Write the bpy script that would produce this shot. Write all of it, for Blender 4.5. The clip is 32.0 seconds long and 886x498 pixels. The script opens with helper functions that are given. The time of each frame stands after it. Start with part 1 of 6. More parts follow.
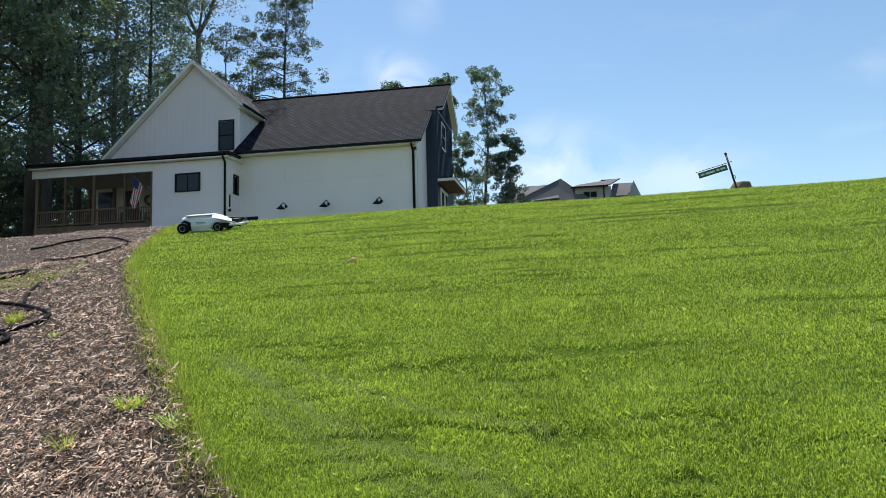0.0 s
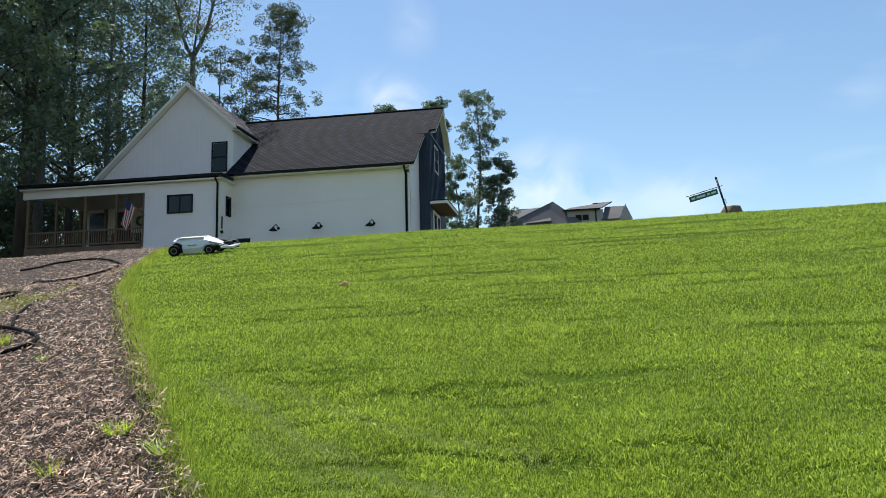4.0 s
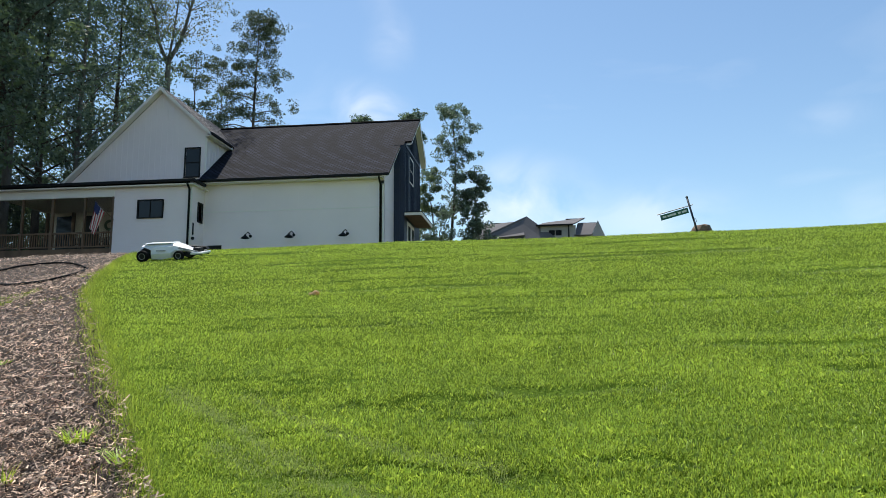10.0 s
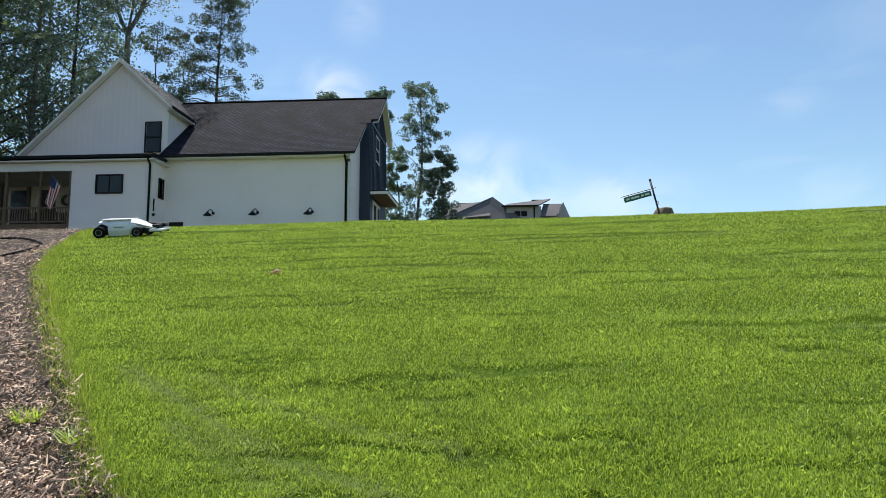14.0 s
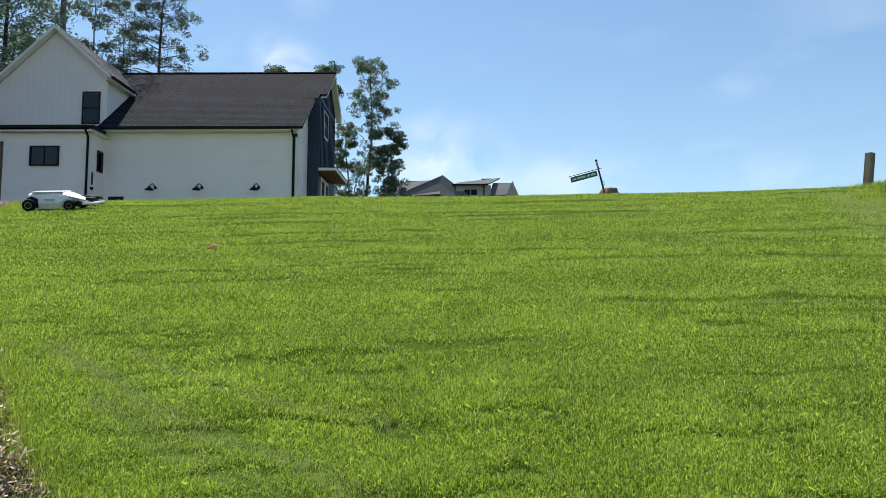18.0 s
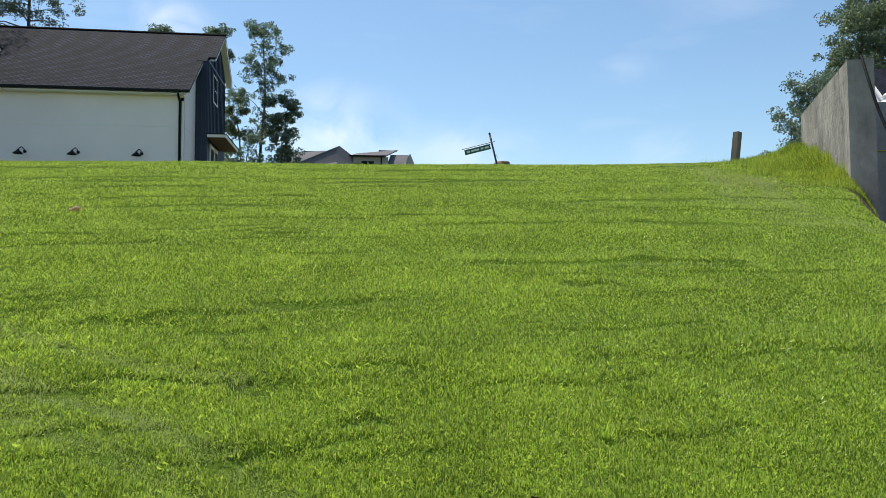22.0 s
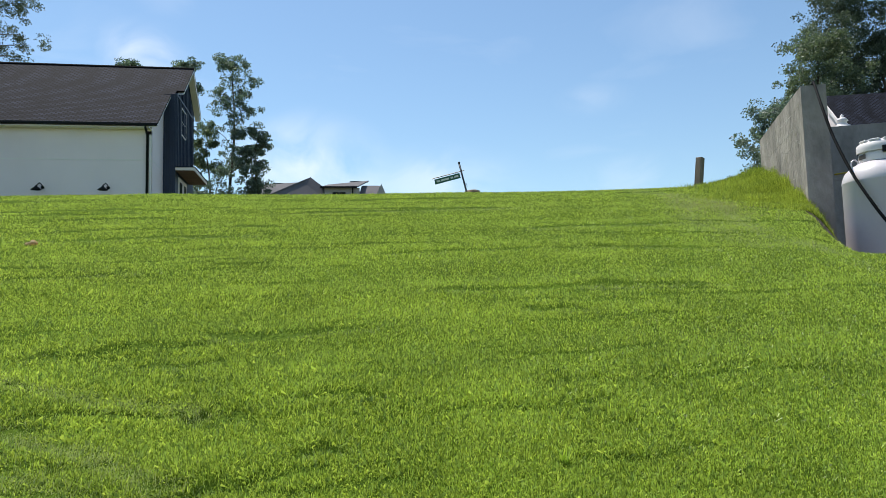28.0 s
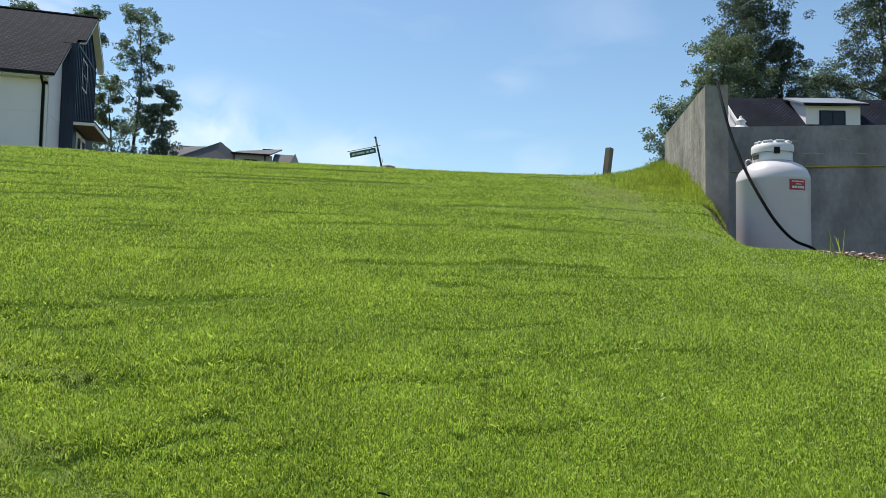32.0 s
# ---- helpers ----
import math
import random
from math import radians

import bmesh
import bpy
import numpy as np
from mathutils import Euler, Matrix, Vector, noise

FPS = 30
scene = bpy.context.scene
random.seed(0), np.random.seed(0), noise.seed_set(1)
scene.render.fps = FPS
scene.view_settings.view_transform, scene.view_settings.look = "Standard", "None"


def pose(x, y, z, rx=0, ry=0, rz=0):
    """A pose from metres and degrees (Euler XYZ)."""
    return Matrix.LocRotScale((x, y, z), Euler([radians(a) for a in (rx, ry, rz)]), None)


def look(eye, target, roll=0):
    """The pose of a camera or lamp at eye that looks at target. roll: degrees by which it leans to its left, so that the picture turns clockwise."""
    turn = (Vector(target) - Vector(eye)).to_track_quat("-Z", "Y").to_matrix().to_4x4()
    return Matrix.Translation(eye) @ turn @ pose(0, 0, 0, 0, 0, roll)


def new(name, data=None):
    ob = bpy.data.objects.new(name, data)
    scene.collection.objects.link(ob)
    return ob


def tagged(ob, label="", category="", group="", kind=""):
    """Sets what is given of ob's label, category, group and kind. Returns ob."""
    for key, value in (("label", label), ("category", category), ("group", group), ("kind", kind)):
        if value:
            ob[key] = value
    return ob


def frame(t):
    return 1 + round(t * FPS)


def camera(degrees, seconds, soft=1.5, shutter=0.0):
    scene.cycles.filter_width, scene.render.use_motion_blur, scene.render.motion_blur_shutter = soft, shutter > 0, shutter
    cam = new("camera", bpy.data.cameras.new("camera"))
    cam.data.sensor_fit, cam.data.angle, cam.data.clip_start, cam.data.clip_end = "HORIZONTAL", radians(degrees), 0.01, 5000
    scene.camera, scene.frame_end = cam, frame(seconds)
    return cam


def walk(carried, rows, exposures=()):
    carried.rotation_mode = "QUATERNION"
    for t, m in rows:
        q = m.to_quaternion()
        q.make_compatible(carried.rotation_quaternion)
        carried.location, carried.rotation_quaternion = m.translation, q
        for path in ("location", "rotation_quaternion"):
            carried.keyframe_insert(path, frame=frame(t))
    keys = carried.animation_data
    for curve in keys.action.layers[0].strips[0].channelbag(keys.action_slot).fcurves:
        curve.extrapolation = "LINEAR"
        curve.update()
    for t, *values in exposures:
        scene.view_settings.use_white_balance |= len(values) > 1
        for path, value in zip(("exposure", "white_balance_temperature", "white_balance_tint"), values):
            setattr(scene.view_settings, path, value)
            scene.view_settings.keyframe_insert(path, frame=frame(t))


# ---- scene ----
cam = camera(63.6, 32.0, soft=0.8)
PATH = [
    (0, (0.370, -0.130, 1.500), (-1.381, 9.664, 2.497), -1.50),
    (0.5, (0.369, -0.132, 1.500), (-1.374, 9.661, 2.529), -1.61),
    (1, (0.371, -0.131, 1.505), (-1.369, 9.658, 2.569), -1.74),
    (1.5, (0.375, -0.132, 1.508), (-1.352, 9.656, 2.611), -1.77),
    (2, (0.374, -0.129, 1.511), (-1.328, 9.659, 2.651), -1.72),
    (2.5, (0.377, -0.132, 1.509), (-1.300, 9.656, 2.682), -1.62),
    (3, (0.374, -0.134, 1.508), (-1.283, 9.653, 2.721), -1.51),
    (3.5, (0.377, -0.136, 1.510), (-1.266, 9.648, 2.764), -1.44),
    (4, (0.377, -0.135, 1.513), (-1.257, 9.644, 2.816), -1.37),
    (4.5, (0.379, -0.134, 1.516), (-1.248, 9.638, 2.879), -1.16),
    (6.5, (0.377, -0.132, 1.515), (-1.144, 9.637, 3.015), -0.29),
    (7, (0.377, -0.134, 1.513), (-1.101, 9.643, 3.009), -0.30),
    (7.5, (0.378, -0.132, 1.511), (-1.064, 9.650, 3.008), -0.37),
    (8, (0.380, -0.131, 1.513), (-1.036, 9.653, 3.020), -0.47),
    (8.5, (0.379, -0.130, 1.516), (-1.011, 9.654, 3.044), -0.53),
    (9, (0.381, -0.129, 1.518), (-0.985, 9.656, 3.058), -0.50),
    (9.5, (0.382, -0.132, 1.515), (-0.938, 9.663, 3.036), -0.41),
    (10, (0.384, -0.128, 1.511), (-0.876, 9.683, 2.978), -0.32),
    (10.5, (0.385, -0.125, 1.511), (-0.794, 9.708, 2.899), -0.18),
    (11, (0.383, -0.121, 1.512), (-0.717, 9.731, 2.828), -0.08),
    (11.5, (0.384, -0.123, 1.512), (-0.650, 9.743, 2.773), -0.00),
    (12, (0.385, -0.122, 1.509), (-0.598, 9.753, 2.741), 0.02),
    (12.5, (0.387, -0.120, 1.507), (-0.552, 9.760, 2.729), -0.03),
    (13, (0.393, -0.122, 1.509), (-0.495, 9.764, 2.727), -0.07),
    (13.5, (0.400, -0.122, 1.513), (-0.438, 9.769, 2.719), -0.10),
    (14, (0.409, -0.122, 1.514), (-0.384, 9.776, 2.697), -0.06),
    (14.5, (0.420, -0.122, 1.511), (-0.333, 9.783, 2.656), 0.04),
    (16.5, (0.473, -0.119, 1.510), (0.008, 9.822, 2.493), -0.05),
    (17, (0.482, -0.118, 1.504), (0.132, 9.830, 2.458), -0.07),
    (17.5, (0.479, -0.121, 1.499), (0.254, 9.834, 2.420), -0.04),
    (18, (0.487, -0.123, 1.497), (0.387, 9.837, 2.377), -0.01),
    (18.5, (0.507, -0.130, 1.500), (0.547, 9.834, 2.347), 0.04),
    (19, (0.531, -0.134, 1.496), (0.736, 9.831, 2.312), 0.13),
    (19.5, (0.546, -0.137, 1.498), (0.932, 9.823, 2.294), 0.16),
    (20, (0.564, -0.131, 1.486), (1.151, 9.821, 2.269), 0.17),
    (20.5, (0.587, -0.133, 1.482), (1.380, 9.808, 2.221), 0.19),
    (21, (0.610, -0.132, 1.469), (1.599, 9.797, 2.137), 0.14),
    (21.5, (0.621, -0.131, 1.453), (1.784, 9.785, 2.035), -0.09),
    (22, (0.630, -0.139, 1.439), (1.948, 9.762, 1.936), -0.22),
    (22.5, (0.641, -0.140, 1.427), (2.079, 9.746, 1.866), -0.27),
    (23, (0.651, -0.138, 1.422), (2.199, 9.732, 1.841), -0.28),
    (23.5, (0.653, -0.143, 1.420), (2.291, 9.711, 1.862), -0.20),
    (24, (0.654, -0.150, 1.424), (2.346, 9.694, 1.905), -0.15),
    (24.5, (0.654, -0.154, 1.426), (2.366, 9.684, 1.953), -0.07),
    (25, (0.651, -0.156, 1.429), (2.321, 9.687, 2.006), -0.04),
    (25.5, (0.648, -0.152, 1.425), (2.219, 9.703, 2.071), -0.22),
    (27.5, (0.672, -0.148, 1.434), (2.193, 9.691, 2.379), -1.37),
    (28, (0.692, -0.144, 1.423), (2.381, 9.671, 2.326), -1.46),
    (28.5, (0.696, -0.152, 1.407), (2.567, 9.639, 2.208), -1.31),
    (29, (0.698, -0.149, 1.406), (2.768, 9.610, 2.091), -0.75),
    (29.5, (0.703, -0.153, 1.411), (2.972, 9.568, 2.004), -0.01),
    (30, (0.705, -0.152, 1.414), (3.178, 9.522, 1.975), 0.61),
    (30.5, (0.708, -0.150, 1.413), (3.359, 9.476, 1.974), 0.93),
    (31, (0.713, -0.151, 1.412), (3.493, 9.438, 1.978), 1.02),
    (31.5, (0.715, -0.149, 1.411), (3.571, 9.417, 1.985), 1.00),
    (32, (0.714, -0.144, 1.411), (3.601, 9.413, 1.988), 0.98),
]
walk(cam, [(t, look(eye, target, roll)) for t, eye, target, roll in PATH])

# ---------------------------------------------------------------- light
SUN_ELEV, SUN_AZ = 65.0, -27.0          # azimuth from +y towards +x
world = bpy.data.worlds.new("sky")
scene.world = world
world.use_nodes = True
wn, wl = world.node_tree.nodes, world.node_tree.links
wn.clear()
w_out = wn.new("ShaderNodeOutputWorld")
w_bg = wn.new("ShaderNodeBackground")
w_sky = wn.new("ShaderNodeTexSky")
w_sky.sky_type = "NISHITA"
w_sky.sun_disc = False
w_sky.sun_elevation = radians(SUN_ELEV)
w_sky.sun_rotation = radians(SUN_AZ)
w_sky.altitude, w_sky.air_density, w_sky.dust_density, w_sky.ozone_density = 100, 1.15, 0.35, 1.3
w_bg.inputs["Strength"].default_value = 0.100
# thin wisps of cloud in the sky
w_geo = wn.new("ShaderNodeTexCoord")
w_map = wn.new("ShaderNodeMapping")
w_map.inputs["Scale"].default_value = (2.2, 2.2, 7.0)
w_map.inputs["Location"].default_value = (0.3, 1.7, 0.4)
w_noise = wn.new("ShaderNodeTexNoise")
w_noise.inputs["Scale"].default_value = 1.6
w_noise.inputs["Detail"].default_value = 8
w_noise.inputs["Distortion"].default_value = 0.6
w_ramp = wn.new("ShaderNodeValToRGB")
w_ramp.color_ramp.elements[0].position, w_ramp.color_ramp.elements[1].position = 0.58, 0.95
w_ramp.color_ramp.elements[0].color, w_ramp.color_ramp.elements[1].color = (0, 0, 0, 1), (0.20, 0.20, 0.20, 1)
w_mix = wn.new("ShaderNodeMixRGB")
w_mix.inputs["Color2"].default_value = (8.5, 8.7, 9.0, 1)
wl.new(w_geo.outputs["Generated"], w_map.inputs["Vector"])
wl.new(w_map.outputs["Vector"], w_noise.inputs["Vector"])
wl.new(w_noise.outputs["Fac"], w_ramp.inputs["Fac"])


def cloud(az_deg, el_deg, half_deg, squash, amount):
    """A soft bank of thin cloud about one direction, wider than it is high."""
    a, e = radians(az_deg), radians(el_deg)
    at = (math.sin(a) * math.cos(e), math.cos(a) * math.cos(e), math.sin(e))
    sub, mul, ln = (wn.new("ShaderNodeVectorMath") for _ in range(3))
    mr = wn.new("ShaderNodeMapRange")
    sub.operation, mul.operation, ln.operation = "SUBTRACT", "MULTIPLY", "LENGTH"
    sub.inputs[1].default_value, mul.inputs[1].default_value = at, (1, 1, squash)
    wl.new(w_geo.outputs["Generated"], sub.inputs[0])
    wl.new(sub.outputs["Vector"], mul.inputs[0])
    wl.new(mul.outputs["Vector"], ln.inputs[0])
    mr.interpolation_type = "SMOOTHSTEP"
    mr.inputs["From Min"].default_value, mr.inputs["From Max"].default_value = radians(half_deg), 0.0
    mr.inputs["To Max"].default_value = amount
    wl.new(ln.outputs["Value"], mr.inputs["Value"])
    return mr.outputs["Result"]


# the banks are broken up by finer noise and added to the wisps
w_fine = wn.new("ShaderNodeTexNoise")
w_fine.inputs["Scale"].default_value, w_fine.inputs["Detail"].default_value, w_fine.inputs["Distortion"].default_value = 9.0, 9, 0.8
wl.new(w_geo.outputs["Generated"], w_fine.inputs["Vector"])
w_break = wn.new("ShaderNodeMapRange")
w_break.inputs["From Min"].default_value, w_break.inputs["From Max"].default_value = 0.36, 0.66
wl.new(w_fine.outputs["Fac"], w_break.inputs["Value"])
total = None
for bank in ((-13.2, 19.6, 4.2, 1.6, 0.7), (-11.7, 24.6, 2.6, 0.7, 0.22), (-12.6, 28.0, 2.2, 0.7, 0.10), (-1.0, 12.2, 7.5, 1.6, 0.65), (9.0, 10.5, 9.0, 2.5, 0.32), (25.5, 10.2, 6.0, 2.5, 0.3), (22.4, 16.4, 3.6, 2.2, 0.25)):
    got = cloud(*bank)
    if total is None:
        total = got
    else:
        add_ = wn.new("ShaderNodeMath")
        add_.operation = "ADD"
        wl.new(total, add_.inputs[0])
        wl.new(got, add_.inputs[1])
        total = add_.outputs["Value"]
w_banks = wn.new("ShaderNodeMath")
w_banks.operation = "MULTIPLY"
wl.new(total, w_banks.inputs[0])
wl.new(w_break.outputs["Result"], w_banks.inputs[1])
w_sum = wn.new("ShaderNodeMath")
w_sum.operation, w_sum.use_clamp = "ADD", True
wl.new(w_banks.outputs["Value"], w_sum.inputs[0])
wl.new(w_ramp.outputs["Color"], w_sum.inputs[1])
wl.new(w_sum.outputs["Value"], w_mix.inputs["Fac"])
w_tint = wn.new("ShaderNodeMixRGB")
w_tint.blend_type = "MULTIPLY"
w_tint.inputs["Fac"].default_value = 1.0
w_tint.inputs["Color2"].default_value = (0.89, 0.995, 1.025, 1)
wl.new(w_sky.outputs["Color"], w_tint.inputs["Color1"])
wl.new(w_tint.outputs["Color"], w_mix.inputs["Color1"])
wl.new(w_mix.outputs["Color"], w_bg.inputs["Color"])
wl.new(w_bg.outputs["Background"], w_out.inputs["Surface"])

sun_data = bpy.data.lights.new("sun", "SUN")
sun_data.energy, sun_data.angle, sun_data.color = 4.0, radians(0.55), (1.0, 0.955, 0.88)
sun = new("sun", sun_data)
SUN_DIR = Vector((math.sin(radians(SUN_AZ)) * math.cos(radians(SUN_ELEV)), math.cos(radians(SUN_AZ)) * math.cos(radians(SUN_ELEV)), math.sin(radians(SUN_ELEV))))
sun.matrix_world = look(SUN_DIR * 60, (0, 0, 0))
scene.view_settings.exposure = 0.5

# ---------------------------------------------------------------- materials
def mat(name, color, rough=0.7, metal=0.0, var=0.15, scale=3.0, fine=60.0, bump=0.1, color2=None, spec=0.5, island=0.0, stretch=(1, 1, 1), obj_random=0.0):
    """A surface with variation at two scales, fine relief, and optional change from piece to piece."""
    m = bpy.data.materials.new(name)
    m.use_nodes = True
    n, l = m.node_tree.nodes, m.node_tree.links
    b = n["Principled BSDF"]
    b.inputs["Roughness"].default_value, b.inputs["Metallic"].default_value = rough, metal
    b.inputs["Specular IOR Level"].default_value = spec
    tc, mp = n.new("ShaderNodeTexCoord"), n.new("ShaderNodeMapping")
    mp.inputs["Scale"].default_value = stretch
    if obj_random:
        l.new(n.new("ShaderNodeNewGeometry").outputs["Position"], mp.inputs["Vector"])
    else:
        l.new(tc.outputs["Object"], mp.inputs["Vector"])
    big, small = n.new("ShaderNodeTexNoise"), n.new("ShaderNodeTexNoise")
    big.inputs["Scale"].default_value, big.inputs["Detail"].default_value = scale, 6
    small.inputs["Scale"].default_value, small.inputs["Detail"].default_value = fine, 4
    l.new(mp.outputs["Vector"], big.inputs["Vector"])
    l.new(mp.outputs["Vector"], small.inputs["Vector"])
    c2 = color2 or tuple(c * (1 - 2.2 * var) for c in color)
    mix = n.new("ShaderNodeMixRGB")
    mix.inputs["Color1"].default_value, mix.inputs["Color2"].default_value = (*color, 1), (*c2, 1)
    ramp = n.new("ShaderNodeMapRange")
    ramp.inputs["From Min"].default_value, ramp.inputs["From Max"].default_value = 0.35, 0.7
    l.new(big.outputs["Fac"], ramp.inputs["Value"])
    l.new(ramp.outputs["Result"], mix.inputs["Fac"])
    hsv = n.new("ShaderNodeHueSaturation")
    l.new(mix.outputs["Color"], hsv.inputs["Color"])
    val = n.new("ShaderNodeMapRange")
    val.inputs["To Min"].default_value, val.inputs["To Max"].default_value = 1 - var, 1 + var
    l.new(small.outputs["Fac"], val.inputs["Value"])
    if island or obj_random:
        src = n.new("ShaderNodeNewGeometry").outputs["Random Per Island"] if island else n.new("ShaderNodeObjectInfo").outputs["Random"]
        amt = island or obj_random
        rnd, mul = n.new("ShaderNodeMapRange"), n.new("ShaderNodeMath")
        rnd.inputs["To Min"].default_value, rnd.inputs["To Max"].default_value = 1 - amt, 1 + amt
        mul.operation = "MULTIPLY"
        l.new(src, rnd.inputs["Value"])
        l.new(rnd.outputs["Result"], mul.inputs[0])
        l.new(val.outputs["Result"], mul.inputs[1])
        l.new(mul.outputs["Value"], hsv.inputs["Value"])
    else:
        l.new(val.outputs["Result"], hsv.inputs["Value"])
    l.new(hsv.outputs["Color"], b.inputs["Base Color"])
    if bump:
        bp = n.new("ShaderNodeBump")
        bp.inputs["Strength"].default_value, bp.inputs["Distance"].default_value = bump, 0.02
        l.new(small.outputs["Fac"], bp.inputs["Height"])
        l.new(bp.outputs["Normal"], b.inputs["Normal"])
    return m


def leaf_mat(name, color, color2, through_part=0.4, scale=0.6, rough=0.55, gloss=0.06, patch=0.35):
    """Thin green matter: part of the light passes through it; tone changes from leaf to leaf and from patch to patch."""
    m = bpy.data.materials.new(name)
    m.use_nodes = True
    n, l = m.node_tree.nodes, m.node_tree.links
    n.clear()
    out, add = n.new("ShaderNodeOutputMaterial"), n.new("ShaderNodeMixShader")
    dif, tra, glo = n.new("ShaderNodeBsdfDiffuse"), n.new("ShaderNodeBsdfTranslucent"), n.new("ShaderNodeBsdfGlossy")
    mixg = n.new("ShaderNodeMixShader")
    geo, tc, noi = n.new("ShaderNodeNewGeometry"), n.new("ShaderNodeTexCoord"), n.new("ShaderNodeTexNoise")
    noi.inputs["Scale"].default_value, noi.inputs["Detail"].default_value = scale, 5
    l.new(tc.outputs["Object"], noi.inputs["Vector"])
    sm = n.new("ShaderNodeMath")
    sm.operation = "MULTIPLY_ADD"
    sm.inputs[1].default_value, sm.inputs[2].default_value = 0.85, -0.12
    l.new(geo.outputs["Random Per Island"], sm.inputs[0])
    s2 = n.new("ShaderNodeMath")
    s2.operation = "ADD"
    s2.use_clamp = True
    l.new(sm.outputs["Value"], s2.inputs[0])
    mr = n.new("ShaderNodeMapRange")
    mr.inputs["From Min"].default_value, mr.inputs["From Max"].default_value, mr.inputs["To Max"].default_value = 0.3, 0.7, patch
    l.new(noi.outputs["Fac"], mr.inputs["Value"])
    l.new(mr.outputs["Result"], s2.inputs[1])
    mix = n.new("ShaderNodeMixRGB")
    mix.inputs["Color1"].default_value, mix.inputs["Color2"].default_value = (*color, 1), (*color2, 1)
    l.new(s2.outputs["Value"], mix.inputs["Fac"])
    hs = n.new("ShaderNodeHueSaturation")
    hs.inputs["Hue"].default_value, hs.inputs["Saturation"].default_value, hs.inputs["Value"].default_value = 0.485, 1.0, 1.2
    l.new(mix.outputs["Color"], hs.inputs["Color"])
    l.new(mix.outputs["Color"], dif.inputs["Color"])
    l.new(hs.outputs["Color"], tra.inputs["Color"])
    glo.inputs["Roughness"].default_value = rough
    add.inputs["Fac"].default_value, mixg.inputs["Fac"].default_value = through_part, gloss
    l.new(dif.outputs["BSDF"], add.inputs[1])
    l.new(tra.outputs["BSDF"], add.inputs[2])
    l.new(add.outputs["Shader"], mixg.inputs[1])
    l.new(glo.outputs["BSDF"], mixg.inputs[2])
    l.new(mixg.outputs["Shader"], out.inputs["Surface"])
    return m


def shingle_mat(name, color):
    """Asphalt shingles: staggered tabs with a dark lower edge, tone changing from tab to tab."""
    m = mat(name, color, 0.9, var=0.2, scale=0.8, fine=120, bump=0.2, spec=0.12)
    n, l = m.node_tree.nodes, m.node_tree.links
    b = n["Principled BSDF"]
    old = b.inputs["Base Color"].links[0].from_socket
    tc, br = n.new("ShaderNodeTexCoord"), n.new("ShaderNodeTexBrick")
    br.inputs["Scale"].default_value = 1.0
    br.inputs["Brick Width"].default_value, br.inputs["Row Height"].default_value = 0.30, 0.155
    br.inputs["Mortar Size"].default_value = 0.04
    br.inputs["Color1"].default_value, br.inputs["Color2"].default_value, br.inputs["Mortar"].default_value = (2.05, 2.05, 2.2, 1), (0.85, 0.88, 0.98, 1), (0.05, 0.05, 0.06, 1)
    l.new(tc.outputs["UV"], br.inputs["Vector"])
    mul = n.new("ShaderNodeMixRGB")
    mul.blend_type = "MULTIPLY"
    mul.inputs["Fac"].default_value = 0.9
    l.new(old, mul.inputs["Color1"])
    l.new(br.outputs["Color"], mul.inputs["Color2"])
    l.new(mul.outputs["Color"], b.inputs["Base Color"])
    return m


def glass_mat(name, color=(0.02, 0.025, 0.03)):
    m = mat(name, color, 0.05, var=0.05, scale=1, fine=5, bump=0.0, spec=0.3)
    return m


M_WHITE = mat("white_siding", (0.89, 0.785, 0.795), 0.6, var=0.03, scale=0.5, fine=25, bump=0.04, color2=(0.84, 0.74, 0.745))
M_TRIM = mat("white_trim", (0.85, 0.79, 0.76), 0.5, var=0.02, scale=1, fine=30, bump=0.02)
M_BLACK = mat("black_metal", (0.010, 0.011, 0.013), 0.6, spec=0.2, var=0.1, scale=3, fine=60, bump=0.02)
M_NAVY = mat("navy_siding", (0.017, 0.030, 0.064), 0.5, var=0.08, scale=1, fine=40, bump=0.05)
M_GLASS = glass_mat("window_glass")
M_GLASS_LIGHT = glass_mat("curtained_glass", (0.10, 0.11, 0.12))
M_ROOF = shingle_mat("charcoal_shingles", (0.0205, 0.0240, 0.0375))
# paler copy for the gable roof: sun on its slope is put into the colour
M_ROOF_LIT = shingle_mat("sunlit_grey_shingles", (0.17, 0.158, 0.148))
M_METALROOF = mat("grey_metal_roof", (0.42, 0.43, 0.45), 0.4, metal=0.5, var=0.06, scale=1, fine=20, bump=0.02)
M_WOOD = mat("stained_wood", (0.19, 0.11, 0.065), 0.65, var=0.2, scale=2, fine=40, bump=0.1, stretch=(1, 1, 0.2))
M_SOFFIT = mat("brown_soffit", (0.17, 0.085, 0.05), 0.6, var=0.15, scale=2, fine=30, bump=0.1)
M_DARK = mat("dark_interior", (0.05, 0.048, 0.045), 0.8, var=0.2, scale=1, fine=20, bump=0.02)
M_CREAM = mat("cream_wall", (0.82, 0.76, 0.66), 0.7, var=0.06, scale=1, fine=20, bump=0.02)
M_CONC = mat("parged_block", (0.36, 0.325, 0.285), 0.92, var=0.30, scale=3.4, fine=24, bump=0.9, color2=(0.15, 0.137, 0.12), obj_random=0.05, stretch=(1, 1, 0.45))
M_CONC_D = mat("smoother_parged_block", (0.36, 0.325, 0.30), 0.92, var=0.24, scale=2.2, fine=16, bump=0.7, color2=(0.18, 0.163, 0.15), obj_random=0.03, stretch=(1, 1, 0.6))
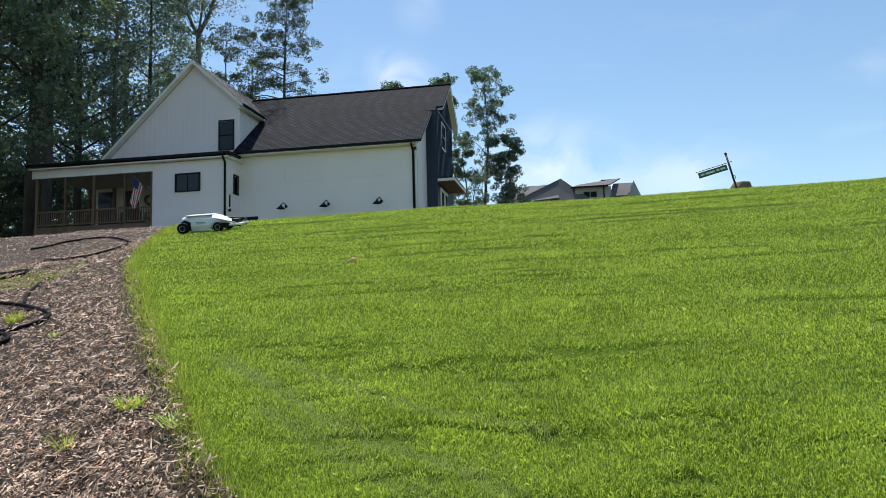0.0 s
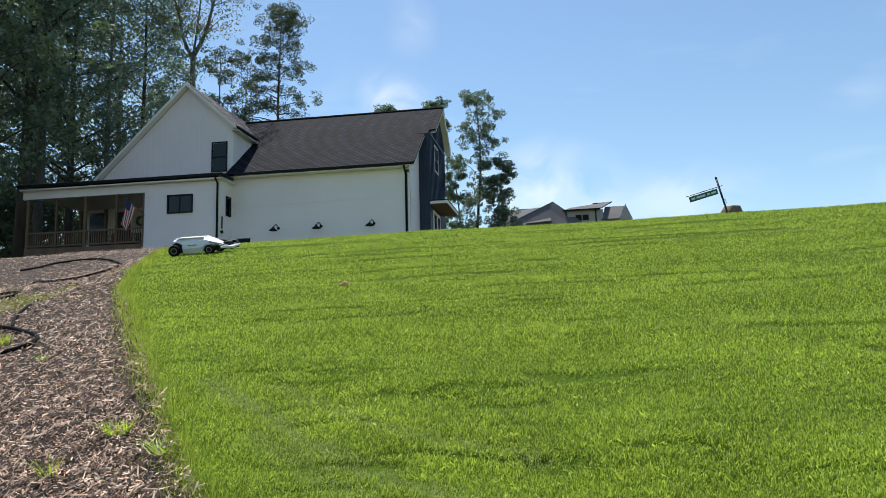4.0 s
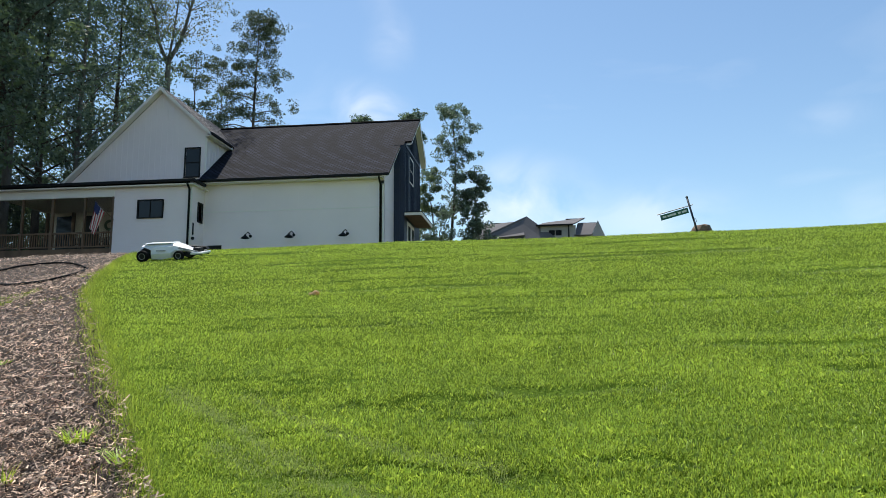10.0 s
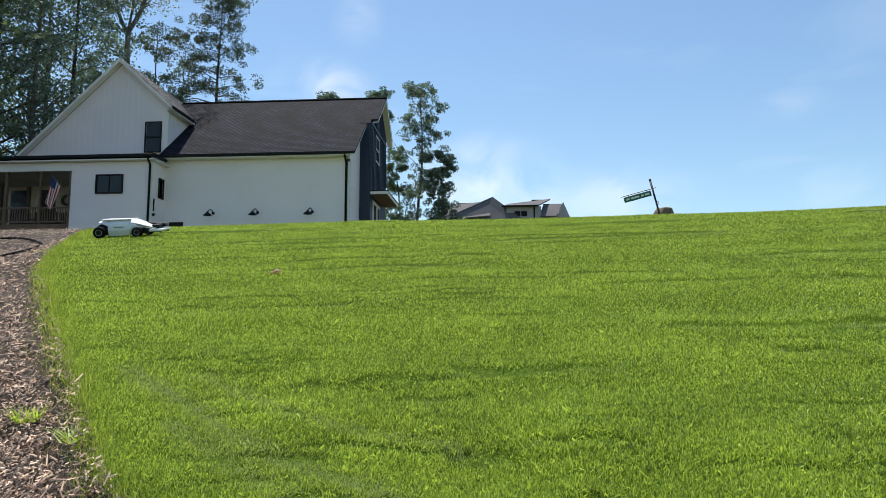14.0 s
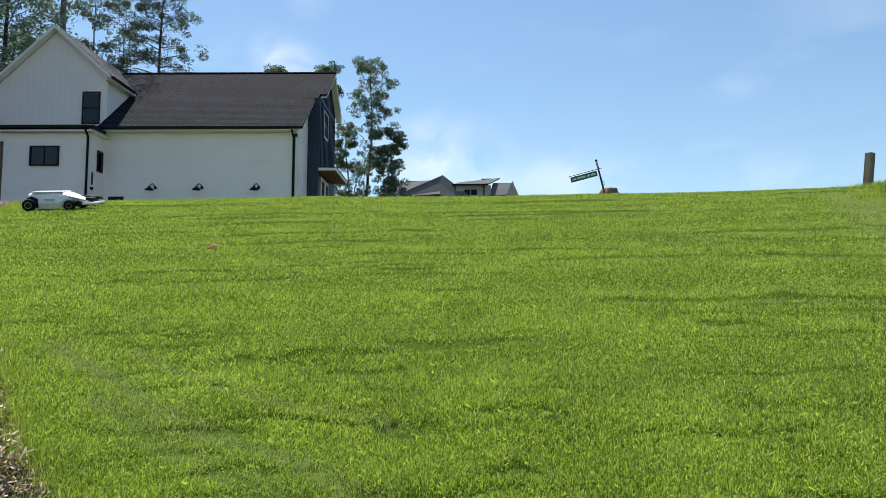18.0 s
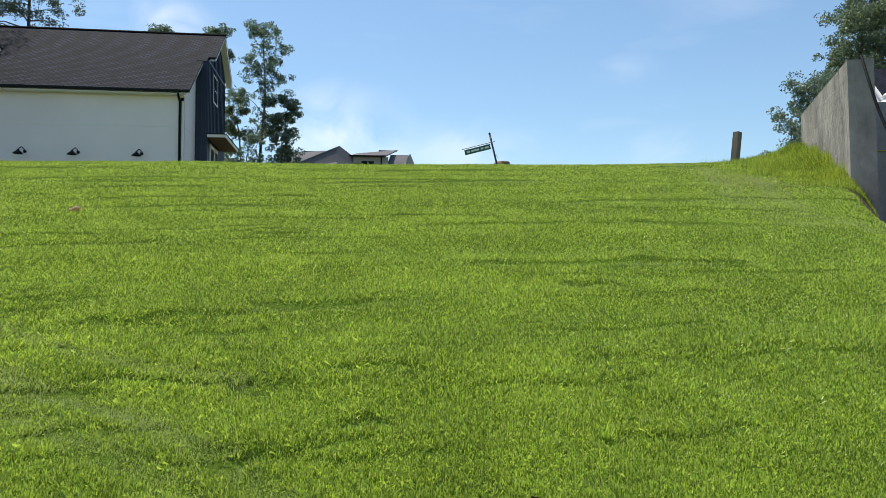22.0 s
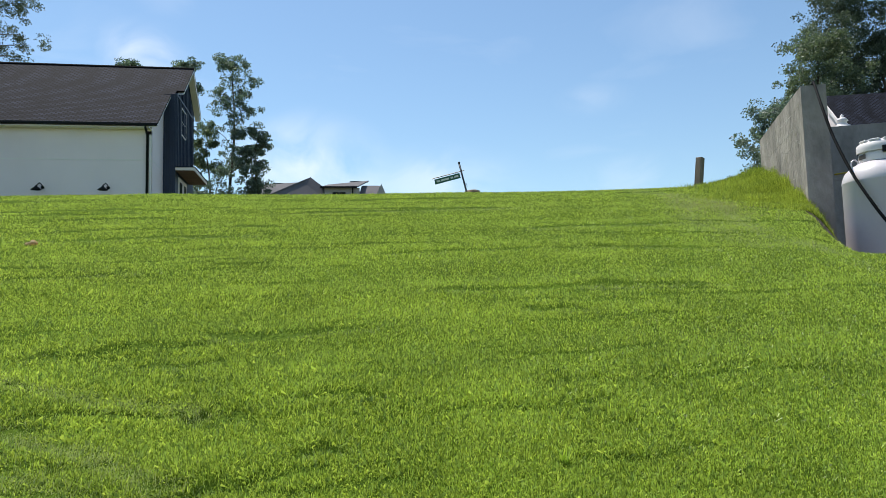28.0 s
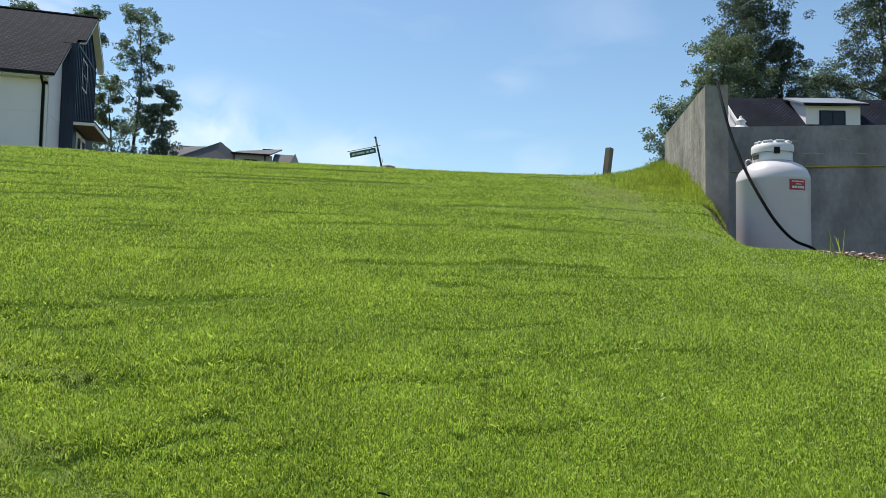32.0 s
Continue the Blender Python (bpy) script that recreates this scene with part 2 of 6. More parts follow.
M_TANK = mat("tank_paint", (0.70, 0.650, 0.660), 0.36, var=0.03, scale=1.5, fine=30, bump=0.015, color2=(0.64, 0.58, 0.60))
M_TANKTOP = mat("collar_plastic", (0.82, 0.77, 0.77), 0.5, var=0.05, scale=4, fine=60, bump=0.03)
M_RED = mat("red_sticker", (0.42, 0.03, 0.04), 0.5, var=0.05, bump=0)
M_PRINT = mat("white_print", (0.75, 0.72, 0.70), 0.6, var=0.02, bump=0)
M_RUBBER = mat("black_rubber", (0.011, 0.011, 0.012), 0.7, spec=0.06, var=0.2, scale=10, fine=80, bump=0.06)
M_YELLOW = mat("yellow_hose", (0.55, 0.40, 0.03), 0.5, var=0.1, bump=0.02)
M_STAKE = mat("weathered_stake", (0.235, 0.18, 0.14), 0.85, var=0.25, scale=6, fine=50, bump=0.3, stretch=(1, 1, 0.15))
M_POST = mat("sign_post_paint", (0.010, 0.012, 0.018), 0.4, var=0.1, bump=0.02)
M_GREEN = mat("green_sign", (0.012, 0.11, 0.065), 0.45, var=0.06, bump=0.0)
M_ROCK = mat("brown_rock", (0.24, 0.165, 0.115), 0.9, var=0.3, scale=3, fine=25, bump=0.5)
M_MOWER = mat("mower_shell", (0.76, 0.76, 0.75), 0.35, var=0.04, scale=6, fine=60, bump=0.01)
M_MOWER_G = mat("mower_grey", (0.30, 0.31, 0.32), 0.4, var=0.06, scale=6, fine=60, bump=0.01)
M_BARK = mat("bark", (0.115, 0.088, 0.066), 0.95, var=0.3, scale=1.5, fine=14, bump=0.8, stretch=(1, 1, 0.25))
M_BARK_G = mat("grey_bark", (0.21, 0.185, 0.155), 0.95, var=0.3, scale=1.5, fine=14, bump=0.7, stretch=(1, 1, 0.25))
M_LEAF = leaf_mat("broad_leaves", (0.046, 0.084, 0.038), (0.135, 0.195, 0.072), 0.52, 0.35, 0.6, 0.09)
M_LEAF_D = leaf_mat("dark_leaves", (0.050, 0.090, 0.060), (0.150, 0.228, 0.125), 0.52, 0.35, 0.6, 0.11)
M_NEEDLE = leaf_mat("pine_needles", (0.040, 0.068, 0.042), (0.105, 0.142, 0.070), 0.38, 0.35, 0.5, 0.06)
M_LEAF_Y = leaf_mat("thin_leaves", (0.10, 0.13, 0.05), (0.20, 0.21, 0.09), 0.45, 0.35)
M_GRASS = leaf_mat("grass_blades", (0.092, 0.166, 0.008), (0.70, 0.88, 0.13), 0.45, 2.6, 0.5, 0.045, 0.20)
M_GRASS_T = leaf_mat("tall_grass_blades", (0.10, 0.18, 0.014), (0.52, 0.64, 0.09), 0.5, 3.0, 0.55, 0.03)
M_WEED = leaf_mat("weed_leaves", (0.24, 0.40, 0.03), (0.50, 0.66, 0.09), 0.5, 3.0)
M_LAWN = mat("lawn_thatch", (0.100, 0.162, 0.015), 0.95, spec=0.05, var=0.35, scale=1.2, fine=60, bump=0.8, color2=(0.070, 0.112, 0.012))
M_DRYGRASS = leaf_mat("dry_grass", (0.26, 0.26, 0.10), (0.44, 0.41, 0.20), 0.4, 1.5, 0.5, 0.02)
M_THATCH = leaf_mat("pressed_thatch_and_lit_tips", (0.22, 0.31, 0.08), (0.50, 0.56, 0.22), 0.35, 2.0, 0.5, 0.05)
M_MULCH = mat("mulch_soil", (0.050, 0.030, 0.019), 0.95, var=0.35, scale=5, fine=70, bump=0.7, color2=(0.035, 0.021, 0.014))
M_RIDGE = mat("ridge_shingles", (0.010, 0.010, 0.012), 0.95, spec=0.05, var=0.2, scale=3, fine=40)
M_CHIP = mat("wood_chips", (0.72, 0.53, 0.395), 0.9, var=0.2, scale=9, fine=60, bump=0.1, color2=(0.20, 0.115, 0.075), island=0.92)
M_FARGROUND = mat("rough_ground", (0.09, 0.10, 0.035), 0.95, var=0.3, scale=0.15, fine=3, bump=0.3)
M_DRYLEAF = mat("dry_leaf", (0.78, 0.56, 0.30), 0.7, var=0.2, scale=20, fine=90, bump=0.1)
M_FLAG_R = mat("flag_red", (0.40, 0.035, 0.045), 0.8, var=0.06, bump=0.05)
M_FLAG_W = mat("flag_white", (0.70, 0.68, 0.66), 0.8, var=0.04, bump=0.05)
M_FLAG_B = mat("flag_blue", (0.025, 0.035, 0.12), 0.8, var=0.06, bump=0.05)
M_FARROOF = mat("far_roof", (0.175, 0.165, 0.168), 0.9, var=0.12, scale=0.4, fine=8, bump=0.1, spec=0.1)
M_FARWALL = mat("far_siding", (0.46, 0.43, 0.40), 0.8, var=0.05, scale=0.5, fine=6, bump=0.03)

def screen_mat(name):
    """Dark insect screen: fine wire that lets about half the light through."""
    m = bpy.data.materials.new(name)
    m.use_nodes = True
    n, l = m.node_tree.nodes, m.node_tree.links
    n.clear()
    out, mx = n.new("ShaderNodeOutputMaterial"), n.new("ShaderNodeMixShader")
    tr, df = n.new("ShaderNodeBsdfTransparent"), n.new("ShaderNodeBsdfDiffuse")
    df.inputs["Color"].default_value = (0.05, 0.05, 0.05, 1)
    mx.inputs["Fac"].default_value = 0.08
    l.new(tr.outputs["BSDF"], mx.inputs[1])
    l.new(df.outputs["BSDF"], mx.inputs[2])
    l.new(mx.outputs["Shader"], out.inputs["Surface"])
    return m


M_SCREEN = screen_mat("insect_screen")

# ---------------------------------------------------------------- building blocks
def link(name, bm, material, parent=None, smooth=False):
    me = bpy.data.meshes.new(name)
    bm.normal_update()
    bm.to_mesh(me)
    bm.free()
    for m in material if isinstance(material, (list, tuple)) else (material,):
        me.materials.append(m)
    if smooth:
        for p in me.polygons:
            p.use_smooth = True
    ob = new(name, me)
    if parent is not None:
        ob.parent = parent
        ob.matrix_parent_inverse = parent.matrix_basis.inverted()
    return ob


def part(name, bm, material, parent, label="", smooth=False):
    return tagged(link(name, bm, material, parent, smooth), label)


def thing(name, at=(0, 0, 0), label="", category="", group="", kind=""):
    ob = new(name)
    ob.location = at
    ob.empty_display_size = 0.1
    bpy.context.view_layer.update()
    return tagged(ob, label, category, group, kind)


def box(bm, x0, x1, y0, y1, z0, z1, bevel=0.0, m=None):
    r = bmesh.ops.create_cube(bm, size=1.0, matrix=Matrix.Translation(((x0 + x1) / 2, (y0 + y1) / 2, (z0 + z1) / 2)) @ Matrix.Diagonal((abs(x1 - x0), abs(y1 - y0), abs(z1 - z0), 1)))
    vs = r["verts"]
    if bevel:
        es = list({e for v in vs for e in v.link_edges})
        rb = bmesh.ops.bevel(bm, geom=es, offset=bevel, segments=2, affect="EDGES", profile=0.5)
        vs = list({v for f in rb["faces"] for v in f.verts} | {v for v in vs if v.is_valid})
    if m is not None:
        bmesh.ops.transform(bm, matrix=m, verts=vs)
    return vs


def boxes(name, material, parent, *dims, bevel=0.0, label="", m=None):
    bm = bmesh.new()
    for d in dims:
        box(bm, *d, bevel=bevel, m=m)
    return part(name, bm, material, parent, label)


def tube(bm, pts, radii, sides=8, cap=True):
    """A round tube along points, with a radius for each."""
    pts = [Vector(p) for p in pts]
    rings = []
    up = Vector((0.13, 0.21, 0.97))
    for i, p in enumerate(pts):
        d = (pts[min(i + 1, len(pts) - 1)] - pts[max(i - 1, 0)]).normalized()
        a = d.cross(up)
        a = d.cross(Vector((1, 0, 0))) if a.length < 0.05 else a
        a.normalize()
        b = d.cross(a)
        r = radii[i] if isinstance(radii, (list, tuple)) else radii
        rings.append([bm.verts.new(p + a * (r * math.cos(2 * math.pi * k / sides)) + b * (r * math.sin(2 * math.pi * k / sides))) for k in range(sides)])
    for r0, r1 in zip(rings, rings[1:]):
        for k in range(sides):
            bm.faces.new((r0[k], r0[(k + 1) % sides], r1[(k + 1) % sides], r1[k]))
    if cap:
        bm.faces.new(rings[0][::-1])
        bm.faces.new(rings[-1])
    return rings


def lathe(bm, profile, sides=32, center=(0, 0, 0)):
    rings = []
    for r, z in profile:
        rings.append([bm.verts.new((center[0] + r * math.cos(2 * math.pi * k / sides), center[1] + r * math.sin(2 * math.pi * k / sides), center[2] + z)) for k in range(sides)] if r > 1e-5 else [bm.verts.new((center[0], center[1], center[2] + z))])
    for a, b in zip(rings, rings[1:]):
        for k in range(sides):
            if len(a) == 1 and len(b) > 1:
                bm.faces.new((a[0], b[(k + 1) % sides], b[k])[::-1])
            elif len(b) == 1 and len(a) > 1:
                bm.faces.new((a[k], a[(k + 1) % sides], b[0]))
            elif len(a) > 1:
                bm.faces.new((a[k], a[(k + 1) % sides], b[(k + 1) % sides], b[k]))


def slab(bm, quad, thick):
    """A plate with the given upper corners and a thickness downwards along its normal; UV in metres."""
    q = [Vector(p) for p in quad]
    nrm = (q[1] - q[0]).cross(q[-1] - q[0]).normalized()
    nrm = -nrm if nrm.z < 0 else nrm
    top, bot = [bm.verts.new(p) for p in q], [bm.verts.new(p - nrm * thick) for p in q]
    uv = bm.loops.layers.uv.verify()
    ux = (q[1] - q[0]).normalized()
    uy = nrm.cross(ux)
    fs = [bm.faces.new(top), bm.faces.new(bot[::-1])]
    for i in range(len(q)):
        j = (i + 1) % len(q)
        fs.append(bm.faces.new((top[i], bot[i], bot[j], top[j])))
    for f in fs:
        for lp in f.loops:
            d = lp.vert.co - q[0]
            lp[uv].uv = (d.dot(ux), d.dot(uy))
    bmesh.ops.recalc_face_normals(bm, faces=fs)


def prism(bm, outline, y0, y1, axis="y"):
    """An outline of (across, z) pushed along an axis."""
    mk = (lambda a, z, y: (a, y, z)) if axis == "y" else (lambda a, z, x: (x, a, z))
    v0, v1 = [bm.verts.new(mk(a, z, y0)) for a, z in outline], [bm.verts.new(mk(a, z, y1)) for a, z in outline]
    fs = [bm.faces.new(v0), bm.faces.new(v1[::-1])]
    for i in range(len(outline)):
        j = (i + 1) % len(outline)
        fs.append(bm.faces.new((v0[i], v1[i], v1[j], v0[j])))
    bmesh.ops.recalc_face_normals(bm, faces=fs)


def mesh_from(name, verts, faces, material, label="", category="", kind="", parent=None):
    me = bpy.data.meshes.new(name)
    verts, faces = np.asarray(verts, np.float32), np.asarray(faces, np.int32)
    k = faces.shape[1]
    me.vertices.add(len(verts))
    me.vertices.foreach_set("co", verts.ravel())
    me.loops.add(faces.size)
    me.loops.foreach_set("vertex_index", faces.ravel())
    me.polygons.add(len(faces))
    me.polygons.foreach_set("loop_start", np.arange(0, faces.size, k, dtype=np.int32))
    me.polygons.foreach_set("loop_total", np.full(len(faces), k, np.int32))
    me.update(calc_edges=True)
    me.materials.append(material)
    ob = new(name, me)
    if parent is not None:
        ob.parent = parent
        ob.matrix_parent_inverse = parent.matrix_basis.inverted()
    return tagged(ob, label, category, "", kind)


# ---------------------------------------------------------------- the ground
def sstep(a, b, x):
    t = np.clip((x - a) / (b - a), 0, 1)
    return t * t * (3 - 2 * t)


EDGE_Y = (-30, 0.6, 1.5, 2.08, 2.3, 2.66, 3.09, 3.69, 4.93, 5.78, 6.6, 7.58, 8.0, 10.0, 14.0, 30.0)
EDGE_X = (6.0, 0.35, -0.38, -0.72, -0.94, -1.22, -1.53, -2.01, -2.94, -3.57, -4.04, -4.47, -4.68, -5.6, -7.6, -18.0)


def lawn_edge(y):
    """The line between the mulch and the lawn."""
    return np.interp(y, EDGE_Y, EDGE_X)


# little steps in the turf: start, end, height
STEPS = ((0.15, 3.26, 0.98, 3.35, 0.011), (-0.1, 2.96, 0.32, 3.01, 0.012), (1.2, 4.0, 2.65, 3.97, 0.018), (1.72, 3.57, 2.12, 3.53, 0.020),
         (0.48, 2.61, 0.98, 2.58, 0.010), (2.7, 5.18, 3.75, 4.95, 0.016), (2.2, 3.95, 3.2, 3.98, 0.014), (-1.6, 4.45, -0.4, 4.6, 0.008),
         (0.9, 5.0, 2.5, 5.2, 0.012), (-2.0, 5.6, 0.2, 5.8, 0.012), (2.4, 5.9, 4.2, 6.15, 0.014), (0.2, 6.95, 2.8, 7.25, 0.014),
         (-0.53, 3.13, -0.39, 3.15, 0.014), (0.18, 2.52, 0.32, 2.46, 0.013), (0.33, 2.47, 0.44, 2.48, 0.010), (0.58, 2.17, 0.78, 2.2, 0.014))
_sr = random.Random(17)
for _k in range(150):
    _d = 2.0 * (11.0 / 2.0) ** _sr.random()
    _x = _sr.uniform(-0.62, 0.85) * _d + 0.3
    _y = math.sqrt(max(1.0, _d * _d - _x * _x))
    _l = _sr.uniform(0.2, 1.0) * (_d / 3) ** 0.8
    STEPS += ((_x - _l / 2, _y, _x + _l / 2, _y + _sr.uniform(-0.06, 0.12) * _l, _sr.uniform(0.003, 0.009) * (_d / 3) ** 0.4),)

# lines pressed into the turf by mower and cart wheels
TRACKS = (
    (((-1.05, 3.3), (-0.68, 2.96), (-0.43, 2.8), (-0.11, 2.62), (0.19, 2.55), (0.31, 2.44)), 0.038, 0.6),
    (((-1.48, 3.38), (-0.99, 2.97), (-0.66, 2.66), (-0.41, 2.46), (-0.17, 2.33), (0.03, 2.21), (0.23, 2.04), (0.41, 1.88), (0.62, 1.68)), 0.045, 0.8),
    (((-0.95, 2.75), (-0.6, 2.45), (-0.29, 2.21), (0.01, 2.02), (0.19, 1.89), (0.35, 1.72)), 0.05, 0.7),
    (((5.05, 9.4), (5.2, 8.4), (4.85, 7.4), (4.35, 6.46), (4.21, 5.65), (4.22, 4.99)), 0.14, 0.5),
    (((5.5, 8.2), (5.2, 7.2), (4.75, 6.3), (4.6, 5.5), (4.7, 4.8)), 0.11, 0.6),
    (((4.6, 4.5), (4.48, 3.75), (4.45, 3.3)), 0.13, 0.5),
)


def pressed(x, y):
    """How far the turf is pressed down by wheels, 0 to 1, and the direction of the track."""
    best, ang = np.zeros(x.shape), np.zeros(x.shape)
    for line, wide, amount in TRACKS:
        for (x0, y0), (x1, y1) in zip(line, line[1:]):
            t = np.clip(((x - x0) * (x1 - x0) + (y - y0) * (y1 - y0)) / ((x1 - x0) ** 2 + (y1 - y0) ** 2), 0, 1)
            k = amount * np.exp(-((x - x0 - t * (x1 - x0)) ** 2 + (y - y0 - t * (y1 - y0)) ** 2) / wide ** 2)
            ang = np.where(k > best, math.atan2(y1 - y0, x1 - x0), ang)
            best = np.maximum(best, k)
    return best, ang


def waves(x, y):
    """Low, drawn-out waves in the turf, mostly along x."""
    return (0.004 * np.sin(2.1 * y + 0.5 * np.sin(0.7 * x) + 0.8) + 0.005 * np.sin(5.3 * y + 0.9 * np.sin(0.5 * x + 1.0) + 0.25 * x)
            + 0.005 * np.sin(9.7 * y - 0.6 * x + 1.4 * np.sin(0.9 * x)) + 0.002 * np.sin(1.7 * x + 0.4 * y))


def ground_z(x, y):
    x, y = np.asarray(x, float), np.asarray(y, float)
    d = np.clip(y - 6.5, 0, 4.0)
    z = 0.305 + 0.0054 * x + 0.3104 * np.clip(y, -8, 6.5) + 0.3104 * d - 0.0209 * d * d
    z = z + 0.146 * np.clip(y - 10.5, 0, 20.5) + 0.06 * np.clip(y - 31, 0, 400) * sstep(-12, 6, x)
    z = z + 0.0026 * np.clip(x, 0, 9) ** 2 * sstep(6, 10, y) * (1 - sstep(12, 22, y))
    z = z - 0.0036 * np.clip(-x - 2, 0, 9) ** 2 * sstep(6, 10, y) * (1 - sstep(11, 20, y))
    # yard in front of the garage, lower than the lawn
    yard = sstep(20, 23, y) * sstep(-17.2, -15.9, x) * (1 - sstep(-3, 3, x)) * (1 - sstep(48, 60, y))
    z = z * (1 - yard) + 4.95 * yard
    # level ground by the tank, below the bank
    q = (x - 6.35) * 0.8 - (y - 7.15) * 0.6
    pit = sstep(-0.15, 0.45, q) * sstep(2.0, 4.5, y) * (1 - sstep(9.6, 10.3, y - 0.45 * (8 - x))) * sstep(3.6, 5.0, x)
    z = z * (1 - pit) + np.minimum(z, 1.80 - 0.10 * np.clip(x - 6.2, 0, 4)) * pit
    # bank heaped against the outer face of the block wall
    s = (x - 6.27) * 0.415 + (y - 7.22) * 0.91
    a = -((x - 6.27) * 0.91 - (y - 7.22) * 0.415)
    z = z + 0.10 * np.exp(-((a - 0.1) / 0.45) ** 2) * sstep(0.1, 1.4, s) * (1 - sstep(3.2, 5.0, s))
    # mulch bed, lower than the turf
    off = lawn_edge(y) - x
    near = (1 - sstep(12, 20, y))
    z = z - (0.10 * sstep(-0.02, 0.14, off) + 0.17 * sstep(0.1, 1.3, off) + 0.22 * sstep(0.8, 4.0, off)) * near
    z = z + (0.020 * np.sin(3.1 * x + 1.3 * y) * np.sin(2.3 * y - 0.9 * x)) * sstep(0, 0.4, off) * near
    z = z - 0.036 * sstep(4, 8, y) * (1 - sstep(16, 20, y))
    lawn = (1 - sstep(-0.4, -0.05, off)) * (1 - sstep(12, 18, np.abs(y)))
    z = z + (1.25 * waves(x, y) - 0.012 * pressed(x, y)[0]) * lawn
    flat = z.ravel()
    fx_, fy_, fl = x.ravel(), y.ravel(), np.broadcast_to(lawn, z.shape).ravel()
    for x0, y0, x1, y1, h in STEPS:
        sel = np.nonzero((fx_ > x0) & (fx_ < x1) & (fy_ > min(y0, y1) - 0.1) & (fy_ < max(y0, y1) + 0.5))[0]
        t = (fx_[sel] - x0) / (x1 - x0)
        d = fy_[sel] - (y0 + (y1 - y0) * t + 0.02 * np.sin(9 * t + 5 * x0))
        ends = fl[sel] * sstep(0, 0.2, t) * (1 - sstep(0.8, 1.0, t))
        flat[sel] += ends * h * (1.3 * sstep(-0.02, 0.015, d) * (1 - sstep(0.02, 0.35, d)) - 0.5 * np.exp(-((d + 0.02) / 0.022) ** 2))
    z = flat.reshape(z.shape)
    return z


def gz(x, y):
    return float(ground_z(np.array([x]), np.array([y]))[0])


def axis_lines(lo, hi, step, far):
    a = list(np.arange(lo, hi, step))
    s, v = step, hi
    while v < far:
        a.append(v)
        s *= 1.13
        v += s
    a.append(far)
    s, v, b = step * 1.13, lo - step * 1.13, []
    while v > -far:
        b.append(v)
        s *= 1.13
        v -= s
    return np.array([-far] + b[::-1] + a)


gx, gy = axis_lines(-9.0, 10.5, 0.075, 700.0), axis_lines(-0.6, 13.5, 0.075, 700.0)
GX, GYY = np.meshgrid(gx, gy)
GZ = ground_z(GX, GYY)
nx, ny = len(gx), len(gy)
idx = np.arange(nx * ny).reshape(ny, nx)
quads = np.stack([idx[:-1, :-1], idx[:-1, 1:], idx[1:, 1:], idx[1:, :-1]], -1).reshape(-1, 4)
ground = mesh_from("ground", np.stack([GX, GYY, GZ], -1).reshape(-1, 3), quads, M_LAWN, "sloping green lawn with a mulch bed along its edge", "lawn", "structure")
for m_ in (M_MULCH, M_FARGROUND):
    ground.data.materials.append(m_)
cx, cy = (GX[:-1, :-1] + GX[1:, 1:]) / 2, (GYY[:-1, :-1] + GYY[1:, 1:]) / 2
mi = np.where((lawn_edge(cy) - cx > 0.0), 1, 0)
mi = np.where((cx + 2 * cy > 14.75) & (cx > 5.5) & (cy < 10.5) & (cx < 16) & ((cx - 6.27) * 0.91 - (cy - 7.22) * 0.415 > -0.15), 1, mi)
mi = np.where((cy > 30) | (np.abs(cx) > 60) | (cy < -30), 2, mi).astype(np.int32)
ground.data.polygons.foreach_set("material_index", mi.ravel())
ground.data.polygons.foreach_set("use_smooth", np.ones(mi.size, bool))


def blades(name, x, y, height, width, lean, material, label, category, rng, parent=None, toward=None):
    """Grass blades, one narrow three-cornered leaf each, standing or lying over."""
    z = ground_z(x, y)
    n = len(x)
    la = rng.uniform(0, 2 * np.pi, n) if toward is None else toward
    a = la + np.pi / 2 + rng.normal(0, 0.8, n)
    k = rng.uniform(0.05, 1.0, n)
    l, h = lean * k * height, height * (1.08 - 0.4 * k * np.minimum(lean, 1.6))
    wx, wy = width / 2 * np.cos(a), width / 2 * np.sin(a)
    p0 = np.stack([x - wx, y - wy, z - 0.004], -1)
    p1 = np.stack([x + wx, y + wy, z - 0.004], -1)
    p2 = np.stack([x + l * np.cos(la), y + l * np.sin(la), z + np.maximum(h, 0.004) + 0.3 * l * np.sin(la)], -1)
    v = np.stack([p0, p1, p2], 1).reshape(-1, 3)
    return mesh_from(name, v, np.arange(3 * n).reshape(-1, 3), material, label, category, "stuff", parent)


def turf(name, x, y, height, width, lean, toward, material, label, category, rng):
    """Mown turf: single blades, pointed at the root and cut off at the tip."""
    z, n = ground_z(x, y), len(x)
    a = rng.uniform(0, np.pi, n)
    l = lean * height
    h = height * rng.uniform(0.75, 1.15, n) / np.sqrt(1 + 0.55 * lean ** 2)
    cx_, cy_, cz_ = x + l * np.cos(toward), y + l * np.sin(toward), z + h + 0.3 * l * np.sin(toward)
    wx, wy = width / 2 * np.cos(a), width / 2 * np.sin(a)
    skew = height * rng.uniform(-0.2, 0.2, n)
    v = np.stack([np.stack([x, y, z - 0.004], -1), np.stack([cx_ - wx, cy_ - wy, cz_ - skew], -1), np.stack([cx_ + wx, cy_ + wy, cz_ + skew], -1)], 1).reshape(-1, 3)
    return mesh_from(name, v, np.arange(3 * n).reshape(-1, 3), material, label, category, "stuff")


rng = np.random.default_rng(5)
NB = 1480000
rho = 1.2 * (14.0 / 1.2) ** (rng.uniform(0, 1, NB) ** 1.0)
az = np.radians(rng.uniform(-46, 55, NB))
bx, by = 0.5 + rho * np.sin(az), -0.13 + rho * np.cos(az)
